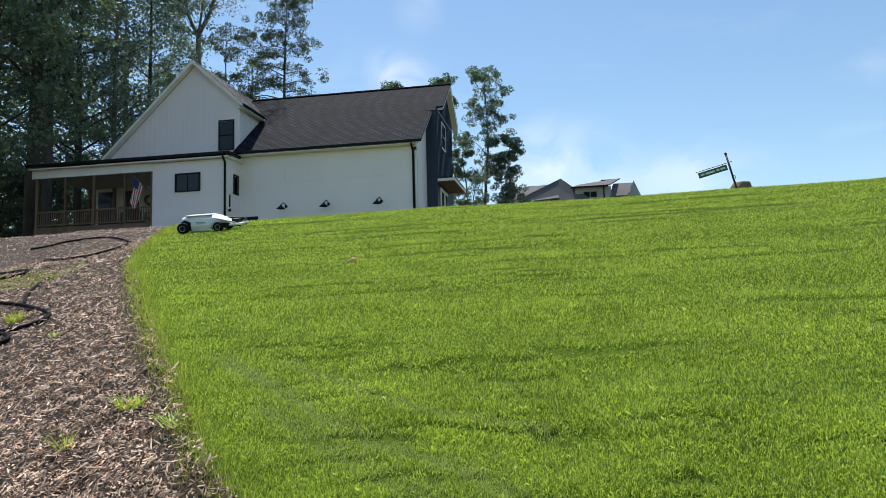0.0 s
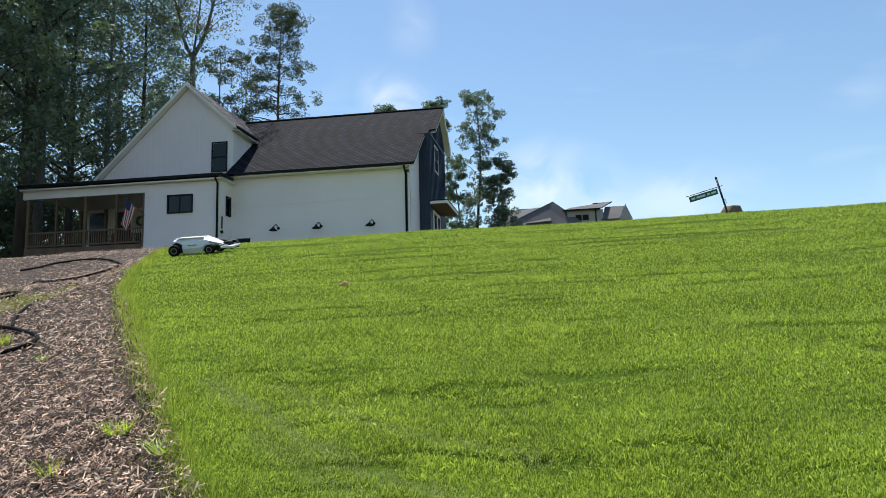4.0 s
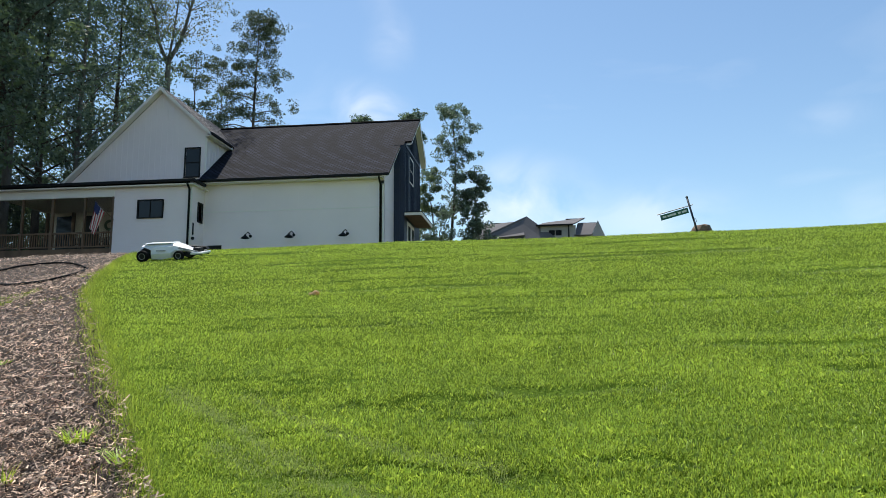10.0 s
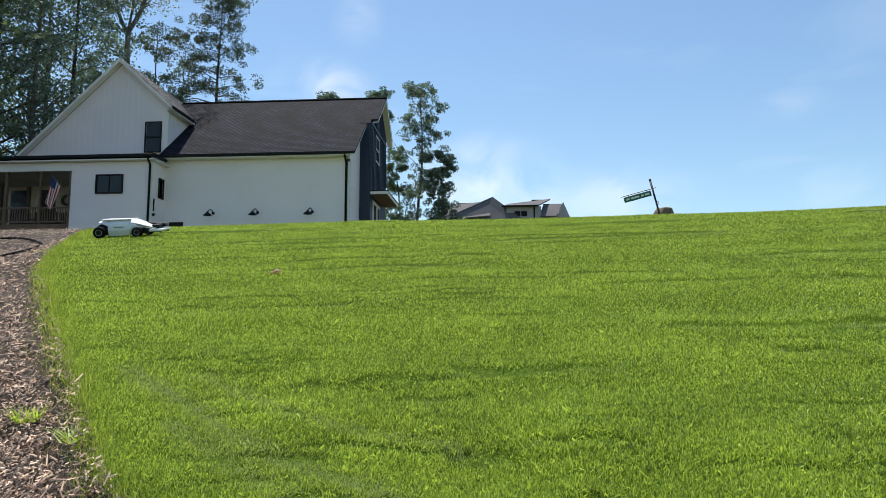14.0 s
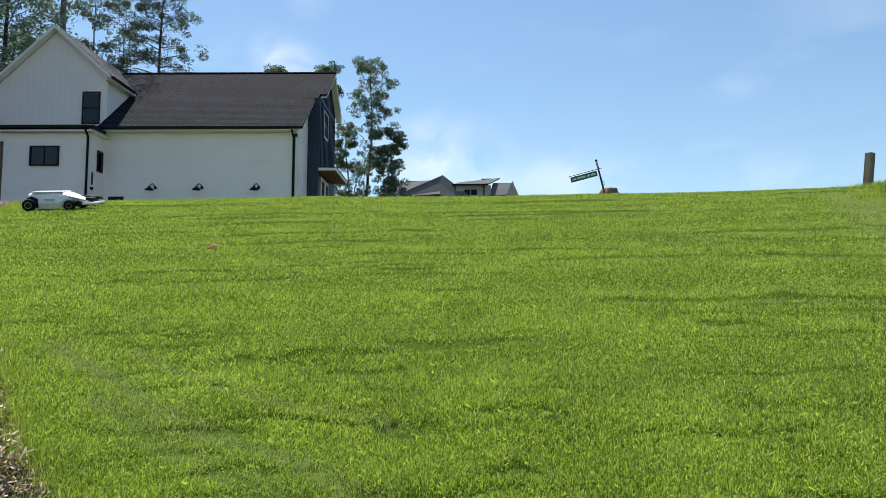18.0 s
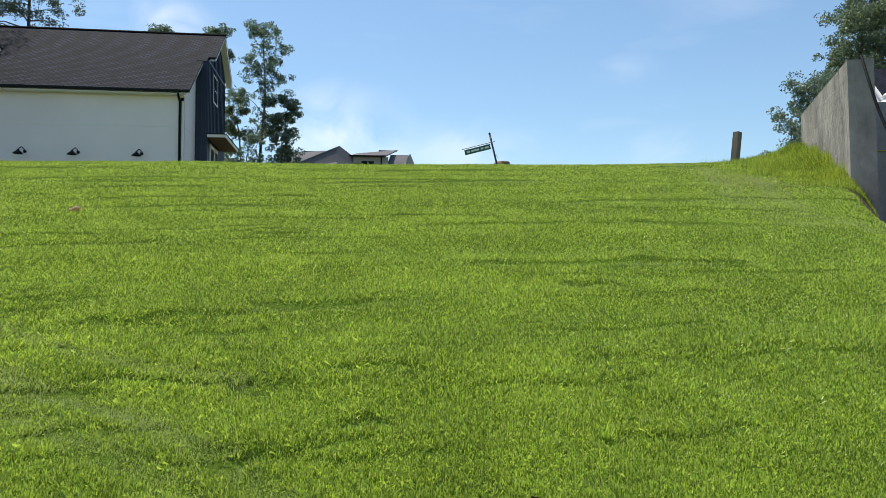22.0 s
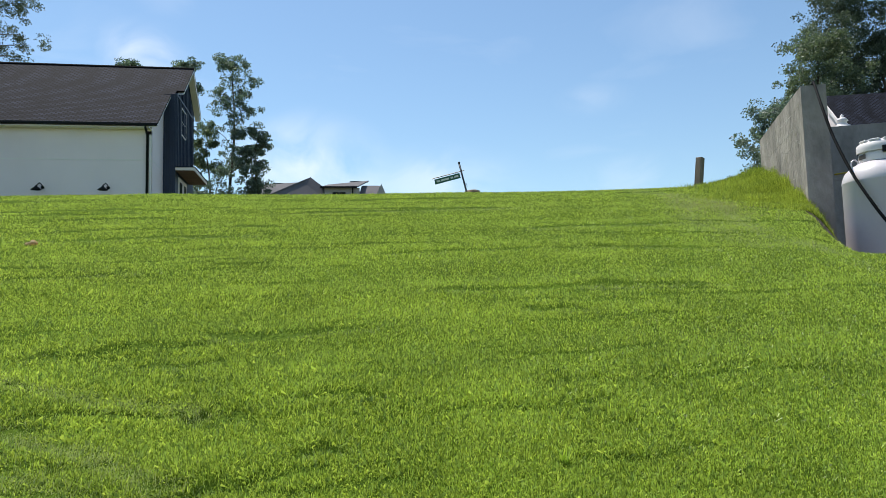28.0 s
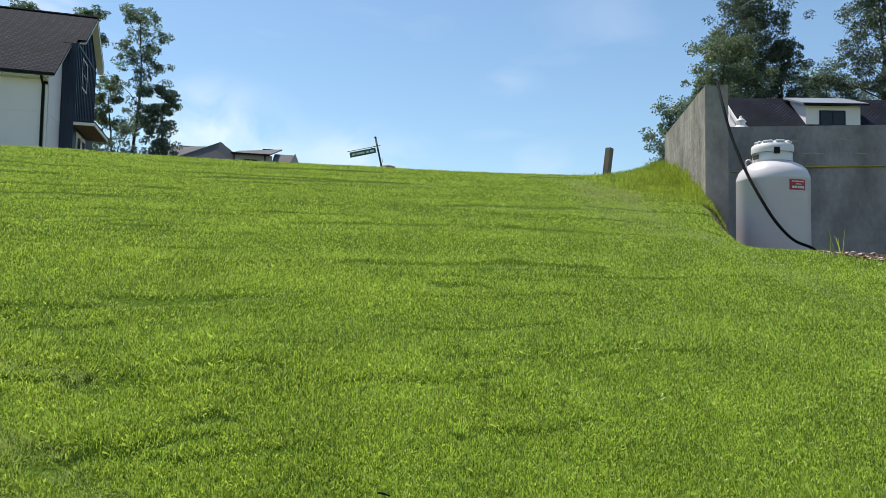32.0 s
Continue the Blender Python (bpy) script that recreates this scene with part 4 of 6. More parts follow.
for cx_p in (-25.6, -23.9, -22.3):
    porch_chair(cx_p, HY + 2.6)
for px_ in (-26.62, -25.05):
    boxes("porch_corner_post", M_WOOD, house, (px_ - 0.07, px_ + 0.07, HY + 4.05, HY + 4.2, PF, 9.5))
boxes("back_window", M_GLASS, house, (-26.1, -25.15, HY + 4.17, HY + 4.196, 7.2, 9.3), label="dark porch window")
boxes("back_door", M_DARK, house, (-24.4, -23.55, HY + 4.17, HY + 4.196, PF + 0.02, 9.3), label="dark porch door")
for px_ in (-26.35, -22.6):
    boxes("pier", M_TRIM, house, (px_ - 0.25, px_ + 0.25, HY + 0.02, HY + 0.4, 5.6, 6.42), label="pale concrete pier")
boxes("skirt", M_DARK, house, (-26.1, -20.1, HY + 0.3, HY + 0.35, 5.6, 6.42))

# flag on a slanted pole by the porch
flag = thing("porch_flag", (-20.02, HY, 8.2), "red and white striped flag hanging from a slanted pole", "flag")
bm = bmesh.new()
tube(bm, [(-20.02, HY, 8.15), (-20.62, HY - 0.72, 9.0)], 0.018, 6)
part("pole", bm, M_STAKE, flag)
fw, fh, nst = 0.62, 1.70, 13
for i in range(nst):
    bm = bmesh.new()
    for k in range(6):
        s0, s1 = k / 6, (k + 1) / 6
        def fp(a, s):
            fold = 0.05 * math.sin(a * 14 + s * 3)
            return Vector((-20.60 + 0.40 * a * (1 - 0.5 * s) - 0.22 * s, HY - 0.70 + 0.14 * a + fold, 8.96 - 0.52 * a * (1 - s) - fh * s * (0.75 + 0.25 * a)))
        a0, a1 = i / nst, (i + 1) / nst
        vs = [bm.verts.new(fp(a, s)) for a, s in ((a0, s0), (a1, s0), (a1, s1), (a0, s1))]
        f = bm.faces.new(vs)
        f.material_index = 1 if (i < 7 and k < 2) else 0
    part("stripe", bm, [M_FLAG_R if i % 2 == 0 else M_FLAG_W, M_FLAG_B], flag)

# ---------------------------------------------------------------- block retaining wall and tank
U, V, W0 = Vector((0.415, 0.91, 0)).normalized(), Vector((0.91, -0.415, 0)).normalized(), Vector((6.27, 7.22, 0))
WT = 3.98
WM = Matrix(((V.x, U.x, 0, W0.x), (V.y, U.y, 0, W0.y), (0, 0, 1, 0), (0, 0, 0, 1)))    # local: x along the back wall, y away
wall_w = tagged(new("wall_side"), "grey parged concrete block retaining wall beside the lawn bank", "retaining wall", "", "structure")
wall_b = tagged(new("wall_back"), "grey parged concrete block wall behind the gas tank", "retaining wall", "", "structure")
boxes("core", M_CONC, wall_w, (0.005, 0.262, 0.012, 2.74, 1.0, WT - 0.004), m=WM)
boxes("core", M_CONC_D, wall_b, (0.262, 9.0, 2.406, 2.74, 1.0, WT + 0.03), m=WM)
boxes("end_face", M_CONC_D, wall_w, (0.0, 0.27, 0.0, 0.0115, 1.0, WT), bevel=0.0, label="smooth parged end", m=WM)
rb = random.Random(3)


def block_meshes(mat_, l, h, axis, n=4):
    out = []
    for _ in range(n):
        bm_ = bmesh.new()
        j = lambda s: rb.uniform(-s, s)
        if axis == "y":
            vs = box(bm_, 0.0, 0.0125, 0.0004, l - 0.0004, 0.0004, h - 0.0004)
            for v in vs:
                v.co.x += j(0.0015) if v.co.x < 0.005 else 0
                v.co.z += j(0.0012)
        else:
            vs = box(bm_, 0.0002, l - 0.0002, 0.0, 0.0125, 0.0002, h - 0.0002)
            for v in vs:
                v.co.y += j(0.0008) if v.co.y < 0.005 else 0
                v.co.z += j(0.0012)
        bmesh.ops.transform(bm_, matrix=WM.to_3x3().to_4x4(), verts=bm_.verts[:])
        me = bpy.data.meshes.new("block")
        bm_.normal_update()
        bm_.to_mesh(me)
        bm_.free()
        me.materials.append(mat_)
        out.append(me)
    return out


def lay_blocks(parent, mat_, axis, x0, y0, length, rows, z_top):
    full, half = block_meshes(mat_, 0.40, 0.20, axis), block_meshes(mat_, 0.20, 0.20, axis, 2)
    for r in range(rows):
        z, s = z_top - 0.2 * (r + 1), 0.0
        first = r % 2 == 1
        while s < length - 0.05:
            me, l = (rb.choice(half), 0.2) if first or length - s < 0.39 else (rb.choice(full), 0.4)
            first = False
            o = bpy.data.objects.new("block", me)
            scene.collection.objects.link(o)
            o.parent = parent
            p = WM @ (Vector((x0, y0 + s, z)) if axis == "y" else Vector((x0 + s, y0, z)))
            o.location = p
            s += l


lay_blocks(wall_w, M_CONC, "y", 0.0, 0.012, 2.72, 11, WT)
lay_blocks(wall_b, M_CONC_D, "x", 0.27, 2.40, 3.6, 11, WT + 0.03)

# pale mortar smears along some of the joints
M_SMEAR = mat("mortar_smear", (0.47, 0.44, 0.40), 0.95, var=0.2, scale=9, fine=50, bump=0.5)
rs = random.Random(8)
for k in range(26):
    on_side = k < 17
    r_ = rs.randrange(1, 8) if on_side else rs.randrange(1, 4)
    s0_ = rs.uniform(0.1, 2.3) if on_side else rs.uniform(0.4, 2.6)
    ln_ = rs.uniform(0.12, 0.45)
    bm = bmesh.new()
    lo_, hi_ = [], []
    for q in range(7):
        f = q / 6
        zz = WT - 0.2 * r_ + rs.uniform(-0.012, 0.012) + (0.10 * (f - 0.5) if k % 4 == 0 else 0)
        hw_ = rs.uniform(0.002, 0.007) * (1.0 if 0 < q < 6 else 0.2)
        at = Vector((-0.0035, 0.012 + s0_ + ln_ * f, 0)) if on_side else Vector((0.27 + s0_ + ln_ * f, 2.3965, 0))
        lo_.append(bm.verts.new(WM @ (at + Vector((0, 0, zz - hw_)))))
        hi_.append(bm.verts.new(WM @ (at + Vector((0, 0, zz + hw_)))))
    for q in range(6):
        bm.faces.new((lo_[q], lo_[q + 1], hi_[q + 1], hi_[q]))
    part("mortar_smear", bm, M_SMEAR, wall_w if on_side else wall_b)

TX, TY, TZ, TR = 6.50, 6.36, 1.84, 0.378
tank = thing("propane_tank", (TX, TY, TZ), "white upright steel propane tank standing before the block wall", "gas tank")
bm = bmesh.new()
lathe(bm, [(0, -0.07), (TR - 0.06, -0.07), (TR - 0.02, -0.04), (TR, 0.02), (TR, 0.83), (TR + 0.002, 0.835), (TR + 0.002, 0.845), (TR - 0.004, 0.88), (TR - 0.03, 0.945), (TR - 0.08, 1.00), (TR - 0.16, 1.045), (0.12, 1.06), (0, 1.06)], 56, (TX, TY, TZ))
part("body", bm, M_TANK, tank, "white painted steel shell", True)
bm = bmesh.new()
lathe(bm, [(TR - 0.03, -0.25), (TR - 0.03, 0.06)], 40, (TX, TY, TZ))
part("foot_ring", bm, M_TANK, tank)
bm = bmesh.new()
lathe(bm, [(0.20, 1.02), (0.205, 1.05), (0.205, 1.20), (0.195, 1.205), (0.195, 1.05)], 40, (TX, TY, TZ))
part("collar", bm, M_TANKTOP, tank, "white valve guard collar", True)
bm = bmesh.new()
lathe(bm, [(0.218, 1.15), (0.222, 1.19), (0.215, 1.235), (0.18, 1.262), (0.08, 1.268), (0, 1.268)], 40, (TX, TY, TZ))
lid = part("lid", bm, M_TANKTOP, tank, "white domed hood over the valves", True)
tocam = math.atan2(-0.14 - TY, 0.71 - TX)
for k, (aa, dd) in enumerate(((-0.9, 0.05), (-0.25, 0.06), (0.45, 0.05), (1.2, 0.05))):
    bm = bmesh.new()
    box(bm, 0.05, 0.20, -0.05, 0.05, 1.255, 1.278, bevel=0.008, m=Matrix.Translation((TX, TY, TZ)) @ Matrix.Rotation(tocam + aa, 4, "Z"))
    part("rib", bm, M_TANKTOP, lid)
bm = bmesh.new()
box(bm, 0.212, 0.232, -0.045, 0.015, 1.12, 1.19, bevel=0.006, m=Matrix.Translation((TX, TY, TZ)) @ Matrix.Rotation(tocam + 0.28, 4, "Z"))
part("latch", bm, M_BLACK, tank, "black hood latch")
bm = bmesh.new()
lathe(bm, [(0.212, 1.035), (0.216, 1.042), (0.212, 1.05)], 40, (TX, TY, TZ))
part("band", bm, M_BLACK, tank, "dark band under the collar")
bm = bmesh.new()
box(bm, 0.2045, 0.2075, -0.055, 0.055, 1.08, 1.13, bevel=0.001, m=Matrix.Translation((TX, TY, TZ)) @ Matrix.Rotation(tocam - 0.95, 4, "Z"))
part("opening", bm, M_DARK, tank, "dark slot in the collar")
for aa in (-1.25, 2.6):
    bm = bmesh.new()
    c = Vector((TX + 0.255 * math.cos(tocam + aa), TY + 0.255 * math.sin(tocam + aa), TZ + 1.045))
    tang = Vector((math.cos(tocam + aa), math.sin(tocam + aa), 0))
    tube(bm, [c + tang * (0.035 * math.cos(k * math.pi / 5)) + Vector((0, 0, 0.045 * math.sin(k * math.pi / 5))) for k in range(11)], 0.009, 6)
    part("lifting_lug", bm, M_TANK, tank)
bm = bmesh.new()
a0, a1 = tocam + 0.44, tocam + 0.98
for k in range(6):
    p, q = a0 + (a1 - a0) * k / 6, a0 + (a1 - a0) * (k + 1) / 6
    vs = [bm.verts.new((TX + (TR + 0.003) * math.cos(a), TY + (TR + 0.003) * math.sin(a), TZ + z)) for a, z in ((p, 0.70), (q, 0.70), (q, 0.815), (p, 0.815))]
    bm.faces.new(vs)
sticker = part("sticker", bm, M_RED, tank, "red supplier sticker with white lines")
for z0, z1, f0_, f1_ in ((0.785, 0.797, 0.12, 0.88), (0.757, 0.768, 0.35, 0.7), (0.718, 0.742, 0.14, 0.9)):
    bm = bmesh.new()
    for k in range(5):
        p, q = a0 + (a1 - a0) * (f0_ + (f1_ - f0_) * k / 5), a0 + (a1 - a0) * (f0_ + (f1_ - f0_) * (k + 0.85) / 5)
        bm.faces.new([bm.verts.new((TX + (TR + 0.006) * math.cos(a), TY + (TR + 0.006) * math.sin(a), TZ + z)) for a, z in ((p, z0), (q, z0), (q, z1), (p, z1))])
    part("print_line", bm, M_PRINT, sticker)

# black hose over the wall corner, down in front of the tank
hose = bmesh.new()
hp = [WM @ Vector((0.16, 0.25, WT + 0.02)), WM @ Vector((0.15, 0.06, WT + 0.035)), WM @ Vector((0.14, -0.04, WT + 0.0))]
hang = [Vector(p) for p in ((6.233, 6.838, 3.616), (6.174, 6.63, 3.232), (6.11, 6.335, 2.794), (6.10, 6.12, 2.489), (6.155, 5.94, 2.19), (6.255, 5.80, 1.988))] + [Vector((6.386, 5.69, 1.90)), Vector((6.58, 5.72, gz(6.58, 5.72) + 0.03)), Vector((7.0, 5.75, gz(7.0, 5.75) + 0.025))]
pts = hp + hang


def smooth_line(p, n=6):
    out = []
    for i in range(len(p) - 1):
        a, b, c, d = p[max(i - 1, 0)], p[i], p[i + 1], p[min(i + 2, len(p) - 1)]
        for k in range(n):
            t = k / n
            out.append(0.5 * ((2 * b) + (c - a) * t + (2 * a - 5 * b + 4 * c - d) * t * t + (3 * b - a - 3 * c + d) * t ** 3))
    out.append(p[-1])
    return out


tube(hose, smooth_line(pts), 0.0155, 8)
tagged(link("garden_hose", hose, M_RUBBER, None, True), "black rubber hose draped over the wall and past the tank", "hose")
bm = bmesh.new()
tube(bm, smooth_line([WM @ Vector((0.9, 2.385, 3.30)), WM @ Vector((1.6, 2.383, 3.36)), WM @ Vector((2.6, 2.383, 3.38)), WM @ Vector((4.0, 2.383, 3.38))]), 0.010, 6)
tagged(link("gas_line", bm, M_YELLOW, None, True), "thin yellow flexible gas line fixed along the block wall", "gas line")

# lantern cap that shows above the wall
finial = WM @ Vector((1.10, 2.55, WT + 0.028))
bm = bmesh.new()
lathe(bm, [(0, 0), (0.11, 0.0), (0.11, 0.03), (0.075, 0.05), (0.06, 0.09), (0.085, 0.11), (0.05, 0.15), (0.02, 0.17), (0.025, 0.19), (0, 0.21)], 18, finial)
tagged(link("post_cap", bm, M_TRIM, None, True), "small white turned post cap on the block wall", "post cap")

# wooden stake
stk = thing("wooden_stake", (8.2, 13.0, gz(8.2, 13.0)), "weathered square wooden stake standing in the lawn", "stake")
bm = bmesh.new()
box(bm, -0.065, 0.065, -0.065, 0.065, -0.4, 0.66, bevel=0.012, m=Matrix.Translation((8.2, 13.0, gz(8.2, 13.0))) @ Matrix.Rotation(radians(7), 4, "Y") @ Matrix.Rotation(radians(28), 4, "Z"))
part("shaft", bm, M_STAKE, stk)

# leaning street sign
SB, ST = Vector((6.22, 25.25, 4.9)), Vector((5.75, 25.30, 6.94))
sign = thing("street_sign", SB, "leaning black street sign post with a green name board", "street sign")
bm = bmesh.new()
tube(bm, [SB, ST], 0.034, 10)
part("post", bm, M_POST, sign, "", True)
bm = bmesh.new()
lathe(bm, [(0.04, -0.02), (0.05, 0.0), (0.03, 0.03), (0, 0.06)], 10, ST)
part("finial", bm, M_POST, sign, "", True)
sx = (ST - SB).normalized()
across = Vector((-0.966, 0.18, -0.235)).normalized()
p0 = SB + (ST - SB) * 0.85
bm = bmesh.new()
tube(bm, [p0 - across * 0.12, p0 + across * 1.12], 0.016, 6)
part("bracket", bm, M_POST, sign)
dn = -sx
def plate(bm_, s0, s1, d0, d1, thick, push=0.0):
    n_ = across.cross(dn).normalized()
    qs = [p0 + across * s + dn * d for s, d in ((s0, d0), (s1, d0), (s1, d1), (s0, d1))]
    f_, b_ = [bm_.verts.new(q - n_ * (thick + push)) for q in qs], [bm_.verts.new(q + n_ * (thick + push)) for q in qs]
    bm_.faces.new(f_)
    bm_.faces.new(b_[::-1])
    for i in range(4):
        bm_.faces.new((f_[i], b_[i], b_[(i + 1) % 4], f_[(i + 1) % 4]))
    bmesh.ops.recalc_face_normals(bm_, faces=bm_.faces[:])
bm = bmesh.new()
plate(bm, 0.08, 1.04, 0.05, 0.24, 0.006)
board = part("board", bm, M_GREEN, sign, "green name board")
for s0, s1 in ((0.14, 0.30), (0.34, 0.44), (0.50, 0.80), (0.84, 0.97)):
    bm = bmesh.new()
    plate(bm, s0, s1, 0.11, 0.18, 0.006, 0.004)
    part("print_bar", bm, M_PRINT, board)
for s in (0.2, 0.85):
    bm = bmesh.new()
    plate(bm, s, s + 0.02, 0.0, 0.05, 0.006)
    part("hanger", bm, M_POST, sign)
bm = bmesh.new()
q0 = SB + (ST - SB) * 0.62
tube(bm, [q0, q0 + Vector((0.08, 0, 0.0)), q0 + Vector((0.10, 0, -0.12))], 0.01, 5)
part("clip", bm, M_POST, sign)

bm = bmesh.new()
bmesh.ops.create_icosphere(bm, subdivisions=3, radius=1.0)
for v in bm.verts:
    k = 1 + 0.18 * noise.noise(v.co * 1.7) + 0.08 * noise.noise(v.co * 4)
    v.co = Vector((v.co.x * 0.40 * k, v.co.y * 0.36 * k, v.co.z * 0.50 * k + 0.0))
    v.co.z = min(v.co.z, 0.40 + 0.05 * v.co.x)
bmesh.ops.translate(bm, verts=bm.verts, vec=(6.45, 26.4, 5.72))
tagged(link("boulder", bm, M_ROCK, None), "brown boulder on the lawn behind the sign post", "rock")

# ---------------------------------------------------------------- robot mower
def mower(x, y, yaw):
    z = gz(x, y)
    e = 0.25
    nrm = Vector((-(gz(x + e, y) - gz(x - e, y)) / (2 * e), -(gz(x, y + e) - gz(x, y - e)) / (2 * e), 1)).normalized()
    f_ = Vector((math.cos(yaw), math.sin(yaw), 0))
    f_ = (f_ - nrm * f_.dot(nrm)).normalized()
    l_ = nrm.cross(f_)
    mm = Matrix(((f_.x, l_.x, nrm.x, x), (f_.y, l_.y, nrm.y, y), (f_.z, l_.z, nrm.z, z + 0.012), (0, 0, 0, 1)))
    mm = mm @ Matrix.Diagonal((1.02, 0.95, 0.70, 1))
    mo = thing("robot_mower", (x, y, z), "white and black robotic lawn mower on the turf", "robot mower")
    def lp(name, bm_, material, parent=mo, label="", smooth=False):
        bmesh.ops.transform(bm_, matrix=mm, verts=bm_.verts[:])
        return part(name, bm_, material, parent, label, smooth)
    # body shell: cross sections from the tail to the nose (x, half width, low z, high z)
    secs = [(-0.33, 0.14, 0.18, 0.262), (-0.32, 0.17, 0.16, 0.275), (-0.22, 0.19, 0.12, 0.285), (-0.20, 0.20, 0.035, 0.285), (-0.08, 0.212, 0.03, 0.292), (0.03, 0.215, 0.05, 0.292), (0.07, 0.205, 0.13, 0.280), (0.16, 0.19, 0.155, 0.225), (0.24, 0.16, 0.13, 0.175), (0.31, 0.12, 0.095, 0.135), (0.33, 0.09, 0.09, 0.12)]
    bm_ = bmesh.new()
    rings = []
    for sx_, hw, z0, z1 in secs:
        h = z1 - z0
        prof = [(-hw * 0.92, z0), (-hw, z0 + 0.35 * h), (-hw * 0.86, z0 + 0.78 * h), (-hw * 0.55, z1), (0, z1 + 0.008), (hw * 0.55, z1), (hw * 0.86, z0 + 0.78 * h), (hw, z0 + 0.35 * h), (hw * 0.92, z0)]
        rings.append([bm_.verts.new((sx_, b, c)) for b, c in prof])
    for r0, r1 in zip(rings, rings[1:]):
        for k in range(8):
            bm_.faces.new((r0[k], r0[k + 1], r1[k + 1], r1[k]))
        bm_.faces.new((r0[8], r0[0], r1[0], r1[8]))
    bm_.faces.new(rings[0])
    bm_.faces.new(rings[-1][::-1])
    bmesh.ops.recalc_face_normals(bm_, faces=bm_.faces[:])
    lp("shell", bm_, M_MOWER, label="white moulded shell")
    bm_ = bmesh.new()
    box(bm_, -0.30, 0.24, -0.165, 0.165, 0.06, 0.12, bevel=0.02)
    lp("chassis", bm_, M_BLACK, label="black chassis")
    bm_ = bmesh.new()
    box(bm_, -0.29, 0.04, -0.15, 0.15, 0.288, 0.304, bevel=0.006)
    lp("rear_wing", bm_, M_MOWER)
    for sgn in (-1, 1):
        bm_ = bmesh.new()
        prism(bm_, [(-0.205, 0.05), (-0.205, 0.19), (-0.27, 0.235), (-0.32, 0.20), (-0.25, 0.17), (-0.225, 0.05)], sgn * 0.17, sgn * 0.20)
        lp("side_vent", bm_, M_BLACK, label="black side vent")
        bm_ = bmesh.new()
        prism(bm_, [(0.10, 0.20), (0.33, 0.125), (0.33, 0.14), (0.12, 0.225)], sgn * 0.165, sgn * 0.185)
        lp("trim_strip", bm_, M_MOWER_G)
        for wx, wr, ww in ((-0.285, 0.066, 0.08), (0.125, 0.058, 0.07)):
            bm_ = bmesh.new()
            wy = sgn * 0.225
            lathe(bm_, [(wr * 0.55, -ww / 2), (wr * 0.93, -ww / 2), (wr, -ww * 0.3), (wr, ww * 0.3), (wr * 0.93, ww / 2), (wr * 0.55, ww / 2)], 22)
            bmesh.ops.rotate(bm_, verts=bm_.verts[:], cent=(0, 0, 0), matrix=Matrix.Rotation(radians(90), 3, "X"))
            bmesh.ops.translate(bm_, verts=bm_.verts[:], vec=(wx, wy, wr))
            bmesh.ops.scale(bm_, verts=bm_.verts[:], vec=(1, 1, 1.46))
            wh = lp("wheel", bm_, M_RUBBER, label="black treaded wheel", smooth=True)
            for nm, r0_, r1_, dd, mt, lbl in (("hub", 0.0, 0.46, 0.44, M_BLACK, "dark hub"), ("rim", 0.46, 0.62, 0.47, M_MOWER_G, "grey wheel rim")):
                bm_ = bmesh.new()
                lathe(bm_, [(wr * r0_, -ww * dd), (wr * r1_, -ww * dd), (wr * (r1_ + 0.05), -ww * 0.40), (wr * (r1_ + 0.05), ww * 0.40), (wr * r1_, ww * dd), (wr * r0_, ww * dd)], 20)
                bmesh.ops.rotate(bm_, verts=bm_.verts[:], cent=(0, 0, 0), matrix=Matrix.Rotation(radians(90), 3, "X"))
                bmesh.ops.translate(bm_, verts=bm_.verts[:], vec=(wx, wy, wr))
                bmesh.ops.scale(bm_, verts=bm_.verts[:], vec=(1, 1, 1.46))
                lp(nm, bm_, mt, wh, lbl)
    bm_ = bmesh.new()
    prism(bm_, [(0.10, 0.232), (0.20, 0.222), (0.36, 0.20), (0.38, 0.15), (0.14, 0.18)], 0.06, 0.16)
    lp("nose_cowl", bm_, M_BLACK, label="black sensor cowl")
    for sgn in (-1, 1):
        bm_ = bmesh.new()
        prism(bm_, [(-0.13, 0.17), (-0.03, 0.17), (-0.03, 0.185), (-0.14, 0.19)], sgn * 0.205, sgn * 0.219)
        lp("side_panel", bm_, M_MOWER_G, label="grey side marking panel")
        bm_ = bmesh.new()
        prism(bm_, [(0.20, 0.15), (0.23, 0.12), (0.23, 0.05), (0.20, 0.05)], sgn * 0.12, sgn * 0.20)
        lp("front_bracket", bm_, M_BLACK, label="black front bracket")
    bm_ = bmesh.new()
    box(bm_, 0.25, 0.335, -0.10, 0.10, 0.12, 0.20, bevel=0.02)
    lp("sensor_head", bm_, M_BLACK, label="black camera and sensor head")
    bm_ = bmesh.new()
    box(bm_, 0.24, 0.385, -0.20, 0.20, 0.085, 0.125, bevel=0.012)
    lp("bumper", bm_, M_MOWER, label="white front bumper bar")
    bm_ = bmesh.new()
    tube(bm_, [(0.26, -0.12, 0.12), (0.37, -0.16, 0.07)], 0.012, 6)
    tube(bm_, [(0.26, 0.12, 0.12), (0.37, 0.16, 0.07)], 0.012, 6)
    lp("bumper_arm", bm_, M_BLACK)
    bm_ = bmesh.new()
    lathe(bm_, [(0.028, 0.265), (0.03, 0.285), (0.0, 0.295)], 14, (0.03, -0.15, -0.04))
    lp("button", bm_, M_BLACK)
    bm_ = bmesh.new()
    lathe(bm_, [(0.022, 0.26), (0.022, 0.30), (0.0, 0.305)], 14, (-0.05, 0.0, 0.0))
    lp("antenna_puck", bm_, M_MOWER)
    return mo


